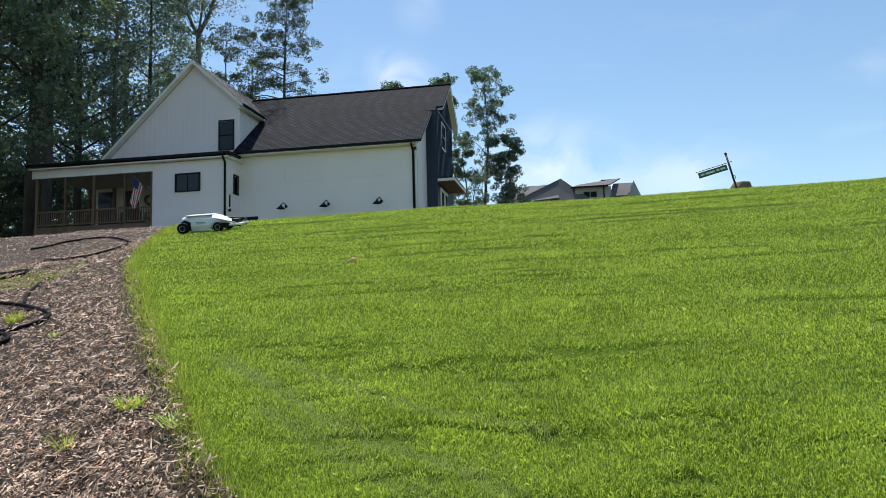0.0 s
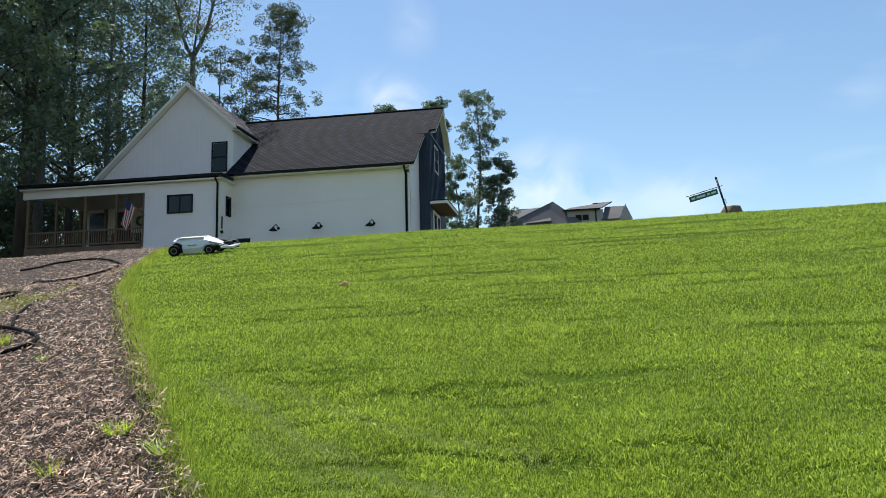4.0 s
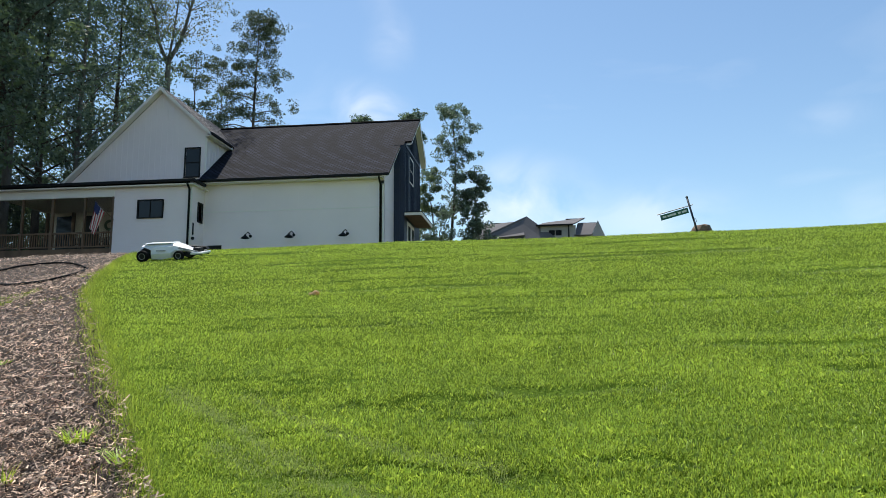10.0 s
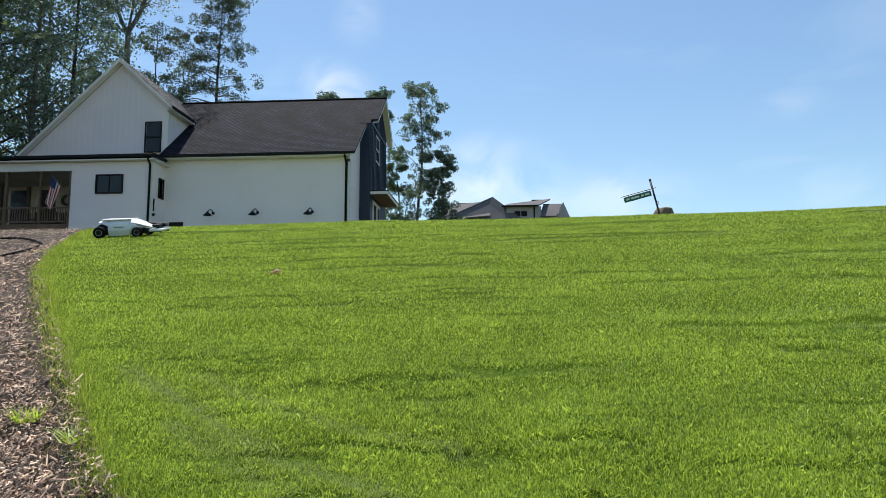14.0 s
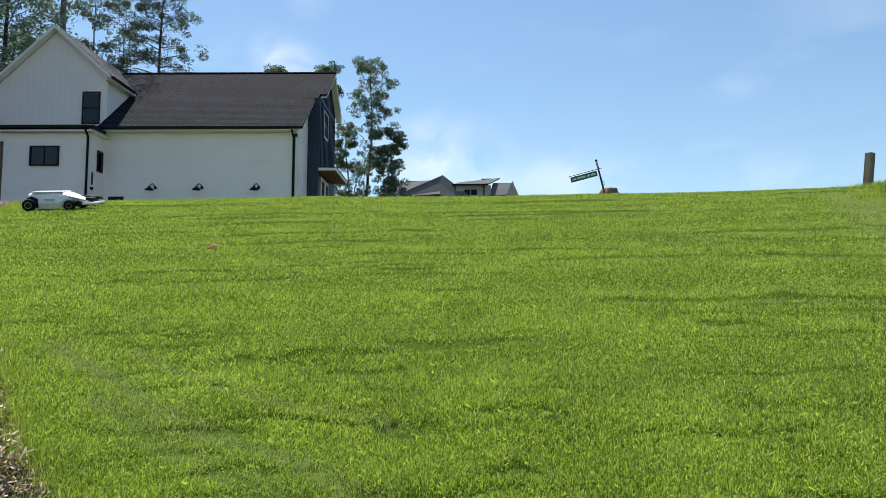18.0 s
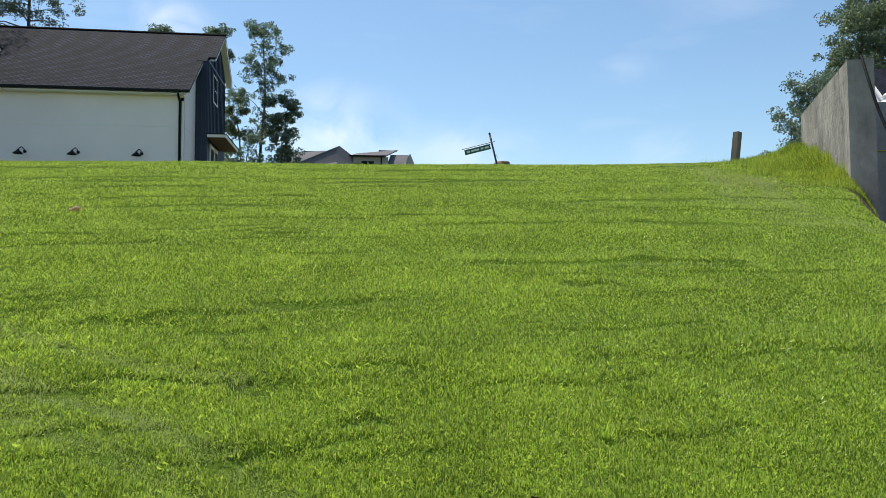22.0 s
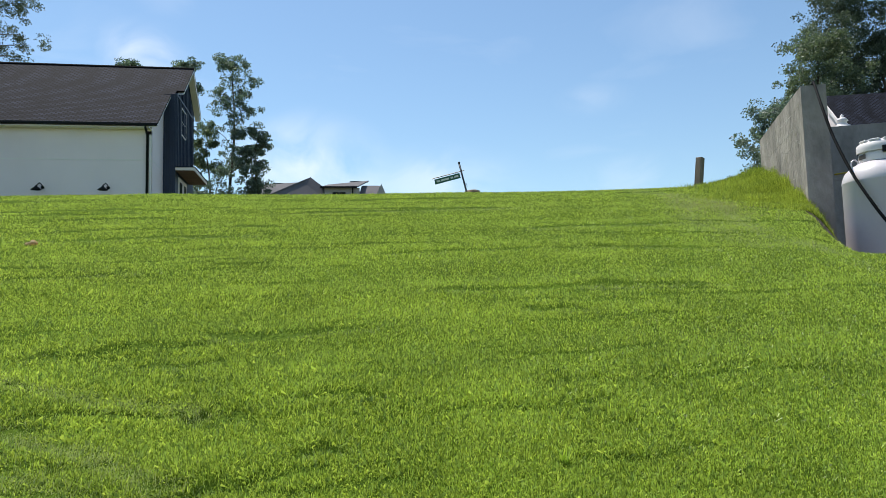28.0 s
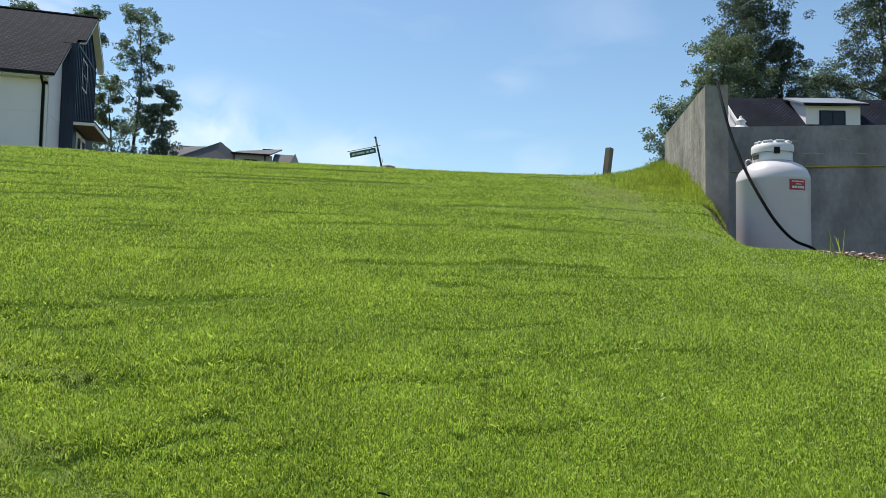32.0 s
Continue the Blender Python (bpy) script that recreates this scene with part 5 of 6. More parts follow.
mower(-3.93, 7.95, radians(10))

# fallen leaf and a twig on the turf
bm = bmesh.new()
LX, LY = -1.40, 5.50
LZ = gz(LX, LY)
rows_ = []
for i in range(9):
    u = i / 8 * 2 - 1
    half_w = 0.006 + 0.024 * math.sqrt(max(0.0, 1 - u * u))
    rows_.append([bm.verts.new((LX + 0.046 * u, LY + half_w * 1.2 * math.cos(w), LZ + 0.020 + 0.010 * u + half_w * (0.9 + 0.3 * math.sin(5 * u)) * math.sin(w))) for w in (-0.3, 0.5, 1.2, 1.9, 2.7, 3.3)])
for r0, r1 in zip(rows_, rows_[1:]):
    for k in range(5):
        bm.faces.new((r0[k], r1[k], r1[k + 1], r0[k + 1]))
bmesh.ops.solidify(bm, geom=bm.faces[:], thickness=0.0015)
tube(bm, [(LX + 0.042, LY + 0.0, LZ + 0.034), (LX + 0.055, LY + 0.0, LZ + 0.045), (LX + 0.066, LY - 0.01, LZ + 0.06)], [0.002, 0.0016, 0.001], 5)
tagged(link("fallen_leaf", bm, M_DRYLEAF, None), "curled tan dry leaf lying on the turf", "leaf")
bm = bmesh.new()
tube(bm, [(1.115, 1.745, gz(1.115, 1.745) + 0.036), (1.13, 1.741, gz(1.13, 1.741) + 0.035), (1.147, 1.733, gz(1.147, 1.733) + 0.032)], [0.0025, 0.0035, 0.002], 6)
tagged(link("twig", bm, M_RUBBER, None), "short dark twig lying in the turf", "twig")

# ---------------------------------------------------------------- far houses
def plates(name, material, parent, quads_, thick=0.12, m=None, label=""):
    bm_ = bmesh.new()
    for q in quads_:
        slab(bm_, q, thick)
    if m is not None:
        bmesh.ops.transform(bm_, matrix=m, verts=bm_.verts[:])
    return part(name, bm_, material, parent, label)


fh_ = thing("far_house", (1.5, 82, 11), "distant house with grey brown hip roofs beyond the crest", "house")
boxes("wall", M_FARWALL, fh_, (-4.4, 2.0, 81.5, 88, 8, 14.3), label="pale siding wall")
boxes("wing_wall", M_FARWALL, fh_, (1.2, 5.1, 79.9, 86, 8, 15.42), label="pale wing wall with two windows")
plates("roof", M_FARROOF, fh_, [[(-0.36, 81.0, 16.80), (-4.6, 79.2, 14.6), (-4.6, 79.2, 13.4), (3.6, 79.2, 13.4)], [(-0.36, 81.0, 16.80), (3.6, 79.2, 13.4), (3.6, 86, 14.4), (-0.36, 86, 16.8)], [(-0.36, 81.0, 16.80), (-4.6, 79.2, 14.6), (-4.6, 86, 14.6), (-0.36, 86, 16.8)]], label="steep hip roof")
plates("roof", M_FARROOF, fh_, [[(-6.4, 79.0, 13.9), (-0.6, 79.0, 14.3), (-1.0, 83.5, 16.72), (-6.4, 83.5, 16.35)]])
plates("roof", M_FARROOF, fh_, [[(0.7, 79.5, 15.42), (4.9, 79.5, 15.55), (6.4, 83.6, 16.95), (1.6, 83.6, 16.45)]], label="low wing roof")
boxes("gutter", M_BLACK, fh_, (0.7, 4.8, 79.4, 79.52, 15.34, 15.50))
boxes("ridge_cap", M_BLACK, fh_, (4.2, 6.3, 83.55, 83.65, 16.72, 16.86), (5.5, 7.6, 82.5, 82.6, 16.04, 16.14), (-4.6, -1.8, 83.45, 83.55, 16.46, 16.56))
boxes("end_wall", M_FARWALL, fh_, (5.0, 8.2, 80.6, 86, 8, 14.6))
plates("roof", M_FARROOF, fh_, [[(4.9, 79.8, 14.3), (6.8, 79.8, 14.3), (7.65, 82.4, 16.1), (5.5, 82.4, 16.1)]], label="end roof")
bm = bmesh.new()
prism(bm, [(6.85, 14.2), (8.35, 14.2), (7.6, 16.0)], 80.4, 80.6)
part("gable", bm, M_FARWALL, fh_)
for wx in (2.1, 2.86):
    boxes("window", M_BLACK, fh_, (wx, wx + 0.66, 79.84, 79.9, 14.3, 14.9), label="dark window")
boxes("downspout", M_BLACK, fh_, (4.25, 4.38, 79.8, 79.89, 10, 15.4))

fh_.location.z += 0.4

# neighbouring house behind the block wall
NE = Vector((0.955, -0.296, 0)).normalized()
NM = Matrix(((NE.x, -NE.y, 0, 37.63), (NE.y, NE.x, 0, 45.5), (0, 0, 1, 0), (0, 0, 0, 1)))
rh = thing("neighbour_house", (42, 43, 9), "white neighbouring house with dark roof and a dormer behind the wall", "house")
boxes("wall", M_WHITE, rh, (-0.3, 22, -4.3, 4.3, 5, 12.6), m=NM)
plates("roof", M_ROOF, rh, [[(-0.6, 0, 16.62), (23, 0, 16.62), (23, -4.8, 12.3), (-0.6, -4.8, 12.3)], [(-0.6, 0, 16.62), (23, 0, 16.62), (23, 4.8, 12.3), (-0.6, 4.8, 12.3)]], 0.14, NM, "charcoal roof slope")
bm = bmesh.new()
prism(bm, [(-4.3, 12.4), (4.3, 12.4), (0, 16.3)], -0.32, -0.1, "x")
bmesh.ops.transform(bm, matrix=NM, verts=bm.verts[:])
part("gable_wall", bm, M_WHITE, rh)
bm = bmesh.new()
prism(bm, [(-4.85, 12.15), (0, 16.5), (0, 16.2), (-4.85, 11.9)], -0.72, -0.6, "x")
bmesh.ops.transform(bm, matrix=NM, verts=bm.verts[:])
part("rake_board", bm, M_TRIM, rh, "white rake board")
boxes("dormer", M_WHITE, rh, (4.15, 8.08, -3.0, -0.6, 13.0, 15.30), m=NM, label="white dormer wall")
bm = bmesh.new()
prism(bm, [(-3.0, 13.4), (-3.0, 15.3), (-0.6, 16.35), (-0.6, 15.8)], 4.13, 4.15, "x")
bmesh.ops.transform(bm, matrix=NM, verts=bm.verts[:])
part("dormer_cheek", bm, M_WHITE, rh)
plates("dormer_roof", M_METALROOF, rh, [[(3.75, -0.3, 16.62), (8.5, -0.3, 16.62), (8.5, -3.4, 15.42), (3.75, -3.4, 15.42)]], 0.12, NM, "pale metal shed roof")
boxes("dormer_gutter", M_BLACK, rh, (3.75, 8.5, -3.5, -3.4, 15.26, 15.38), m=NM)
nwin = boxes("window", M_BLACK, rh, (5.10, 6.98, -3.06, -3.0, 13.75, 14.95), m=NM, label="black framed dormer window")
for k in (5.18, 6.08):
    boxes("pane", M_GLASS, nwin, (k, k + 0.82, -3.075, -3.06, 13.85, 14.87), m=NM)

# ---------------------------------------------------------------- trees
def clump_leaves(centers, radii, per, size, rng, flat=0.0):
    """Small four-cornered leaves strewn round clump centres: arrays of corners and faces."""
    c = np.repeat(np.asarray(centers), per, 0)
    r = np.repeat(np.asarray(radii), per)[:, None]
    n = len(c)
    d = rng.normal(0, 1, (n, 3))
    d /= np.linalg.norm(d, axis=1, keepdims=True) + 1e-9
    p = c + d * r * (rng.uniform(0.15, 1.0, (n, 1)) ** 0.5) * np.array([1, 1, 0.75])
    a = rng.normal(0, 1, (n, 3))
    a[:, 2] *= 1 - flat
    a /= np.linalg.norm(a, axis=1, keepdims=True) + 1e-9
    b = np.cross(a, rng.normal(0, 1, (n, 3)))
    b /= np.linalg.norm(b, axis=1, keepdims=True) + 1e-9
    s = size * rng.uniform(0.6, 1.3, (n, 1))
    v = np.stack([p - a * s, p - b * s * 0.55, p + a * s, p + b * s * 0.55], 1).reshape(-1, 3)
    return v, np.arange(4 * n).reshape(-1, 4)


def tree(name, x, y, z, height, crown_r, crown_from, label, leaf, bark, seed, trunk_r=0.25, clumps=120, per=34, leaf_size=0.16, shape="broad", lean=(0, 0), group="", tight=1.0):
    rg, rr = np.random.default_rng(seed), random.Random(seed)
    t = thing(name, (x, y, z), label, "tree", group)
    bm_ = bmesh.new()
    n = 9
    base = Vector((x, y, z - 0.5))
    line = [base + Vector((lean[0] * k / n + 0.25 * math.sin(k * 0.9 + seed) * k / n, lean[1] * k / n + 0.2 * math.cos(k * 1.1 + seed) * k / n, (height * 0.94 + 0.5) * k / n)) for k in range(n + 1)]
    tube(bm_, line, [trunk_r * (1 - 0.88 * k / n) for k in range(n + 1)], 9)
    centers, radii = [], []
    cf = crown_from * height
    nb = max(7, clumps // 7)
    for i in range(nb):
        s = (i + rr.uniform(0.1, 0.9)) / nb
        hh = cf + (height - cf) * s
        if shape == "broad":
            env = crown_r * (math.sin(math.pi * min(0.97, 0.14 + 0.84 * s)) ** 0.55)
        elif shape == "slim":
            env = crown_r * (1.05 - 0.6 * s) * (0.7 if s > 0.9 else 1)
        else:
            env = crown_r * (1.08 - s) ** 0.6
        an = i * 2.4 + rr.uniform(-0.7, 0.7)
        rad = env * rr.uniform(0.25, 1.0) ** 0.6
        k = min(n - 0.01, max(0, (hh + 0.5) / (height * 0.94 + 0.5) * n))
        ax = line[int(k)].lerp(line[int(k) + 1], k - int(k))
        c = ax + Vector((math.cos(an) * rad, math.sin(an) * rad, rr.uniform(-0.2, 0.3)))
        drop = rad * (0.5 if shape != "pine" else 0.1)
        k2 = max(1, min(n - 0.01, (hh - drop + 0.5) / (height * 0.94 + 0.5) * n))
        st = line[int(k2)].lerp(line[int(k2) + 1], k2 - int(k2))
        r0 = trunk_r * max(0.10, 0.36 * (1 - s))
        tube(bm_, [st, st.lerp(c, 0.5) + Vector((0, 0, 0.10 * rad)), c], [r0, r0 * 0.6, r0 * 0.2], 5, cap=False)
        sig = (0.16 + 0.20 * crown_r) * (0.75 if tight < 1 else 1.0)
        for _ in range(max(2, round(clumps / nb))):
            q = st.lerp(c, rr.uniform(0.55, 1.05)) + Vector((rr.gauss(0, sig), rr.gauss(0, sig), rr.gauss(0, sig * (0.5 if shape != "pine" else 0.28))))
            centers.append(tuple(q))
            radii.append(rr.uniform(0.5, 1.15) * (0.45 + 0.10 * crown_r) * tight)
    part("trunk", bm_, bark, t, "", True)
    v, f = clump_leaves(centers, radii, int(per * 1.5), leaf_size * 0.78, rg)
    mesh_from("crown", v, f, leaf, "", "", "", t)
    return t


def place(az_deg, dist):
    a = radians(az_deg)
    return 0.5 + dist * math.sin(a), -0.13 + dist * math.cos(a)


# azimuth, distance, height, crown radius, crown start, leaf, bark, shape, trunk, clumps, leaves per clump, leaf size
FOREST_SEEN = (
    (-46.0, 44, 27, 6.0, 0.25, M_LEAF_D, M_BARK, "broad", 0.30, 250, 42, 0.145),
    (-43.4, 41, 25, 5.4, 0.20, M_LEAF, M_BARK, "broad", 0.24, 240, 42, 0.18),
    (-40.45, 45.5, 31, 5.6, 0.30, M_LEAF_D, M_BARK, "broad", 0.40, 230, 40, 0.145),
    (-39.55, 46.5, 29, 4.8, 0.34, M_LEAF_D, M_BARK_G, "broad", 0.30, 200, 42, 0.145),
    (-37.6, 49, 27, 6.4, 0.22, M_LEAF_D, M_BARK, "broad", 0.26, 280, 40, 0.145),
    (-35.2, 48, 25, 5.8, 0.20, M_LEAF_D, M_BARK_G, "broad", 0.22, 260, 40, 0.145),
    (-32.9, 53, 25.0, 5.0, 0.22, M_LEAF_D, M_BARK, "broad", 0.24, 240, 40, 0.145),
    (-40.0, 58, 25, 6.5, 0.12, M_LEAF_D, M_BARK, "broad", 0.3, 230, 38, 0.21),
    (-34.5, 60, 24, 6.5, 0.12, M_LEAF, M_BARK, "broad", 0.3, 230, 38, 0.145),
    (-46.0, 60, 27, 7.0, 0.12, M_LEAF, M_BARK, "broad", 0.3, 230, 38, 0.145),
    (-43.0, 72, 25, 7.5, 0.08, M_LEAF_D, M_BARK, "broad", 0.3, 230, 36, 0.21),
    (-48.5, 48, 25, 6.0, 0.15, M_LEAF, M_BARK, "broad", 0.3, 200, 38, 0.145),
    (-50.0, 40, 22, 5.0, 0.15, M_LEAF_D, M_BARK, "broad", 0.3, 190, 38, 0.16),
    (-31.6, 70, 20, 4.4, 0.10, M_LEAF, M_BARK, "broad", 0.3, 170, 36, 0.145),
)
for i, (a_, d_, h_, r_, c_, lf, bk, shp, tr_, cl, per_, ls) in enumerate(FOREST_SEEN):
    x_, y_ = place(a_, d_)
    tree("forest_tree", x_, y_, gz(x_, y_), h_, r_, c_, "tall dark green broadleaf tree in the woods behind the porch", lf, bk, 40 + i, tr_, cl, per_, ls, shp, group="woods behind the porch")

for i, (x_, y_, h_, r_) in enumerate(((-33.2, 37, 5.5, 2.4), (-36.5, 35.5, 6.0, 2.6), (-24, 41, 5.5, 2.2), (-27.5, 42, 6.5, 2.6), (-31, 41, 6.0, 2.6), (-34.5, 42, 7.0, 2.8), (-38, 40, 7.0, 2.8), (-41.5, 42, 7.5, 3.0), (-29.5, 48, 8.0, 3.2), (-36, 50, 8.5, 3.4), (-43, 47, 8.5, 3.2), (-47, 43, 8.0, 3.2))):
    tree("understory_tree", x_, y_, gz(x_, y_), h_, r_, 0.02, "low leafy understory tree behind the porch", M_LEAF if i % 3 else M_LEAF_D, M_BARK, 140 + i, 0.09, 110, 34, 0.17, "broad", group="understory behind the porch")

# trees that stand alone against the sky
def lone(a_, d_, top, r_, low, label, leaf, bark, shp, tr_, cl, per_, ls, seed, lean=(0, 0), tight=0.72):
    x_, y_ = place(a_, d_)
    z_ = gz(x_, y_)
    h_ = top - z_
    return tree("tree", x_, y_, z_, h_, r_, max(0.05, (low - z_) / h_), label, leaf, bark, seed, tr_, cl, per_, ls, shp, lean, tight=tight)


def forked_tree(a_, d_, label, seed):
    """A tall trunk that forks into two long bare limbs with thin foliage."""
    rr, rg = random.Random(seed), np.random.default_rng(seed)
    x_, y_ = place(a_, d_)
    z_ = gz(x_, y_)
    t = thing("tree", (x_, y_, z_), label, "tree")
    bm_ = bmesh.new()
    P_ = lambda s, u, w=0.0: Vector((x_ + s, y_ + w, u))
    limbs = [([P_(0, z_ - 0.5), P_(0.1, 15), P_(-0.25, 19.6), P_(-0.25, 21.8)], (0.22, 0.2, 0.18, 0.17)),
             ([P_(-0.25, 21.5), P_(0.45, 23.3, 0.3), P_(0.85, 25.3, 0.5), P_(1.5, 28, 0.6), P_(2.4, 31, 0.5)], (0.15, 0.13, 0.10, 0.07, 0.03)),
             ([P_(-0.25, 21.2), P_(-0.9, 22.8, -0.2), P_(-1.2, 24.6, -0.4), P_(-2.0, 27, -0.5), P_(-3.0, 30, -0.3)], (0.14, 0.12, 0.09, 0.06, 0.03)),
             ([P_(-0.25, 21.7), P_(-0.2, 24.0, 0.4), P_(0.1, 27.5, 0.5)], (0.10, 0.07, 0.03))]
    tips = []
    for line, rads in limbs:
        tube(bm_, smooth_curve(line), [rads[0] + (rads[-1] - rads[0]) * k / (len(line) * 5 - 5) for k in range(len(line) * 5 - 4)], 8)
    for base_, top_ in ((limbs[1][0][1], 1), (limbs[1][0][2], 1), (limbs[1][0][3], 1), (limbs[1][0][4], 1), (limbs[2][0][1], -1), (limbs[2][0][2], -1), (limbs[2][0][3], -1), (limbs[2][0][4], -1)):
        for _ in range(7):
            e = base_ + Vector((rr.uniform(-1.6, 2.4) * top_, rr.uniform(-1.5, 1.5), rr.uniform(0.3, 2.2)))
            tube(bm_, [base_, base_.lerp(e, 0.5) + Vector((0, 0, 0.25)), e], [0.035, 0.022, 0.01], 5, cap=False)
            tips += [e, base_.lerp(e, 0.7) + Vector((0, 0, 0.2))]
    part("trunk", bm_, M_BARK_G, t, "", True)
    v_, f_ = clump_leaves([tuple(e) for e in tips], [0.95] * len(tips), 52, 0.085, rg)
    mesh_from("crown", v_, f_, M_LEAF_Y, "", "", "", t)


def smooth_curve(p, n=5):
    out = []
    for i in range(len(p) - 1):
        a, b, c, d = p[max(i - 1, 0)], p[i], p[i + 1], p[min(i + 2, len(p) - 1)]
        for k in range(n):
            t = k / n
            out.append(0.5 * ((2 * b) + (c - a) * t + (2 * a - 5 * b + 4 * c - d) * t * t + (3 * b - a - 3 * c + d) * t ** 3))
    return out + [p[-1]]


forked_tree(-29.1, 50, "tall forked tree with thin pale foliage behind the gable", 91)
lone(-27.2, 56, 25.4, 2.5, 15.0, "medium pine behind the gable roof", M_NEEDLE, M_BARK, "broad", 0.17, 110, 44, 0.11, 92)
lone(-25.2, 58, 26.2, 1.8, 15.0, "slender light tree behind the gable roof", M_NEEDLE, M_BARK, "slim", 0.12, 80, 40, 0.10, 93)
lone(-22.7, 58, 30.4, 3.6, 17.0, "tall pine with layered branches behind the garage roof", M_NEEDLE, M_BARK, "pine", 0.24, 300, 52, 0.10, 94)
lone(-14.2, 62, 23.3, 1.35, 18.5, "small round tree top above the garage ridge", M_LEAF_D, M_BARK, "broad", 0.2, 60, 44, 0.11, 95)
lone(-9.9, 60, 23.0, 1.5, 12.0, "leafy tree top above the garage ridge", M_LEAF_D, M_BARK, "broad", 0.22, 130, 46, 0.12, 96)
lone(-6.95, 50, 20.0, 1.75, 11.6, "tall slender tree with open crown beside the house", M_LEAF_D, M_BARK, "broad", 0.15, 135, 46, 0.105, 97, (0.55, 0))
lone(-8.3, 52, 15.6, 1.25, 8.2, "leafy young tree beside the house", M_LEAF, M_BARK, "broad", 0.11, 85, 44, 0.11, 98)
lone(-7.6, 47, 11.2, 1.3, 8.0, "low shrubby tree beside the house", M_LEAF_D, M_BARK, "broad", 0.08, 50, 44, 0.10, 106)
lone(-4.6, 48, 14.2, 1.35, 6.0, "dense dark conical tree beside the house", M_LEAF_D, M_BARK, "cone", 0.15, 150, 54, 0.11, 99)
lone(35.5, 62, 17.5, 3.0, 8.0, "bushy dark tree behind the end of the wall", M_LEAF_D, M_BARK, "broad", 0.24, 380, 54, 0.13, 100, tight=0.85)
lone(38.3, 72, 26.0, 4.4, 11.0, "broad dark tree behind the retaining wall", M_LEAF, M_BARK, "broad", 0.3, 420, 56, 0.15, 101, tight=0.9)
lone(40.2, 78, 36.0, 6.2, 14.0, "tall pine behind the retaining wall", M_NEEDLE, M_BARK, "cone", 0.4, 640, 58, 0.15, 102, tight=0.9)
lone(42.6, 76, 27.0, 3.4, 13.0, "middle pine behind the neighbouring roof", M_NEEDLE, M_BARK, "pine", 0.3, 220, 52, 0.14, 105, tight=0.9)
lone(45.4, 86, 26.0, 4.8, 14.0, "dark tree behind the neighbouring roof", M_LEAF_D, M_BARK, "broad", 0.3, 380, 54, 0.16, 103, tight=0.9)
lone(48.8, 86, 36.5, 5.4, 16.0, "tall pine behind the neighbouring roof", M_NEEDLE, M_BARK, "broad", 0.36, 520, 56, 0.15, 104, tight=0.9)

# ---------------------------------------------------------------- mulch bed
rng = np.random.default_rng(11)
NC = 215000
rho = 1.6 * (31.0 / 1.6) ** (rng.uniform(0, 1, NC) ** 1.15)
az = np.radians(rng.uniform(-62, -14, NC))
x, y = 0.4 + rho * np.sin(az), -0.13 + rho * np.cos(az)
# sparser chips beside and behind the walker
NK = 75000
rho_k, az_k = 8.0 * rng.uniform(0, 1, NK) ** 0.6, np.radians(rng.uniform(0, 360, NK))
back = ~((rho_k > 1.6) & (np.mod(az_k + np.radians(62), 2 * np.pi) < np.radians(48)))
x, y = np.concatenate([x, 0.4 + (rho_k * np.sin(az_k))[back]]), np.concatenate([y, -0.13 + (rho_k * np.cos(az_k))[back]])
rho = np.concatenate([rho, 13.0 + 0 * rho_k[back]])
NC = len(x)
off = lawn_edge(y) - x
ok = (off > 0.0) & (rng.uniform(0, 1, NC) < np.clip(off / 0.25, 0.55, 1))
x, y, rho = x[ok], y[ok], rho[ok]
n = len(x)
heap = 0.5 + 0.5 * np.sin(11 * x + 3 * np.sin(7 * y)) * np.sin(13 * y + 2.5 * np.sin(9 * x))
z = ground_z(x, y) + 0.004 + 0.055 * heap * rng.uniform(0, 1, n) ** 1.3
yaw, tilt, roll = rng.uniform(0, 2 * np.pi, n), rng.normal(0, 0.42, n), rng.normal(0, 0.7, n)
big = (rho / 3.0).clip(0.5, 99) ** 0.38
ln, wd, th = rng.gamma(2.0, 0.0105, n).clip(0.006, 0.08) * big, (0.003 + 0.011 * rng.uniform(0, 1, n) ** 1.4) * big, rng.uniform(0.002, 0.005, n)
fx = np.stack([np.cos(yaw) * np.cos(tilt), np.sin(yaw) * np.cos(tilt), np.sin(tilt) + 0.29 * np.sin(yaw)], -1)
sd = np.stack([-np.sin(yaw) * np.cos(roll), np.cos(yaw) * np.cos(roll), np.sin(roll) + 0.29 * np.cos(yaw)], -1)
upv = np.cross(fx, sd)
c = np.stack([x, y, z], -1)
corners = []
for a, b, w in ((-1, -0.7, 0), (0.8, -0.5, 0), (-0.8, 0, 1), (1, 0.1, 1), (-0.7, 0.9, 0), (0.9, 0.35, 0)):
    corners.append(c + fx * (a * ln / 2)[:, None] + sd * (b * wd / 2)[:, None] + upv * (w * th)[:, None])
v = np.stack(corners, 1).reshape(-1, 3)
base = (np.arange(n) * 6)[:, None, None]
faces = (np.array([[0, 1, 3, 2], [2, 3, 5, 4]])[None] + base).reshape(-1, 4)
mesh_from("mulch_chips", v, faces, M_CHIP, "brown and tan shredded wood mulch chips", "mulch", "stuff")

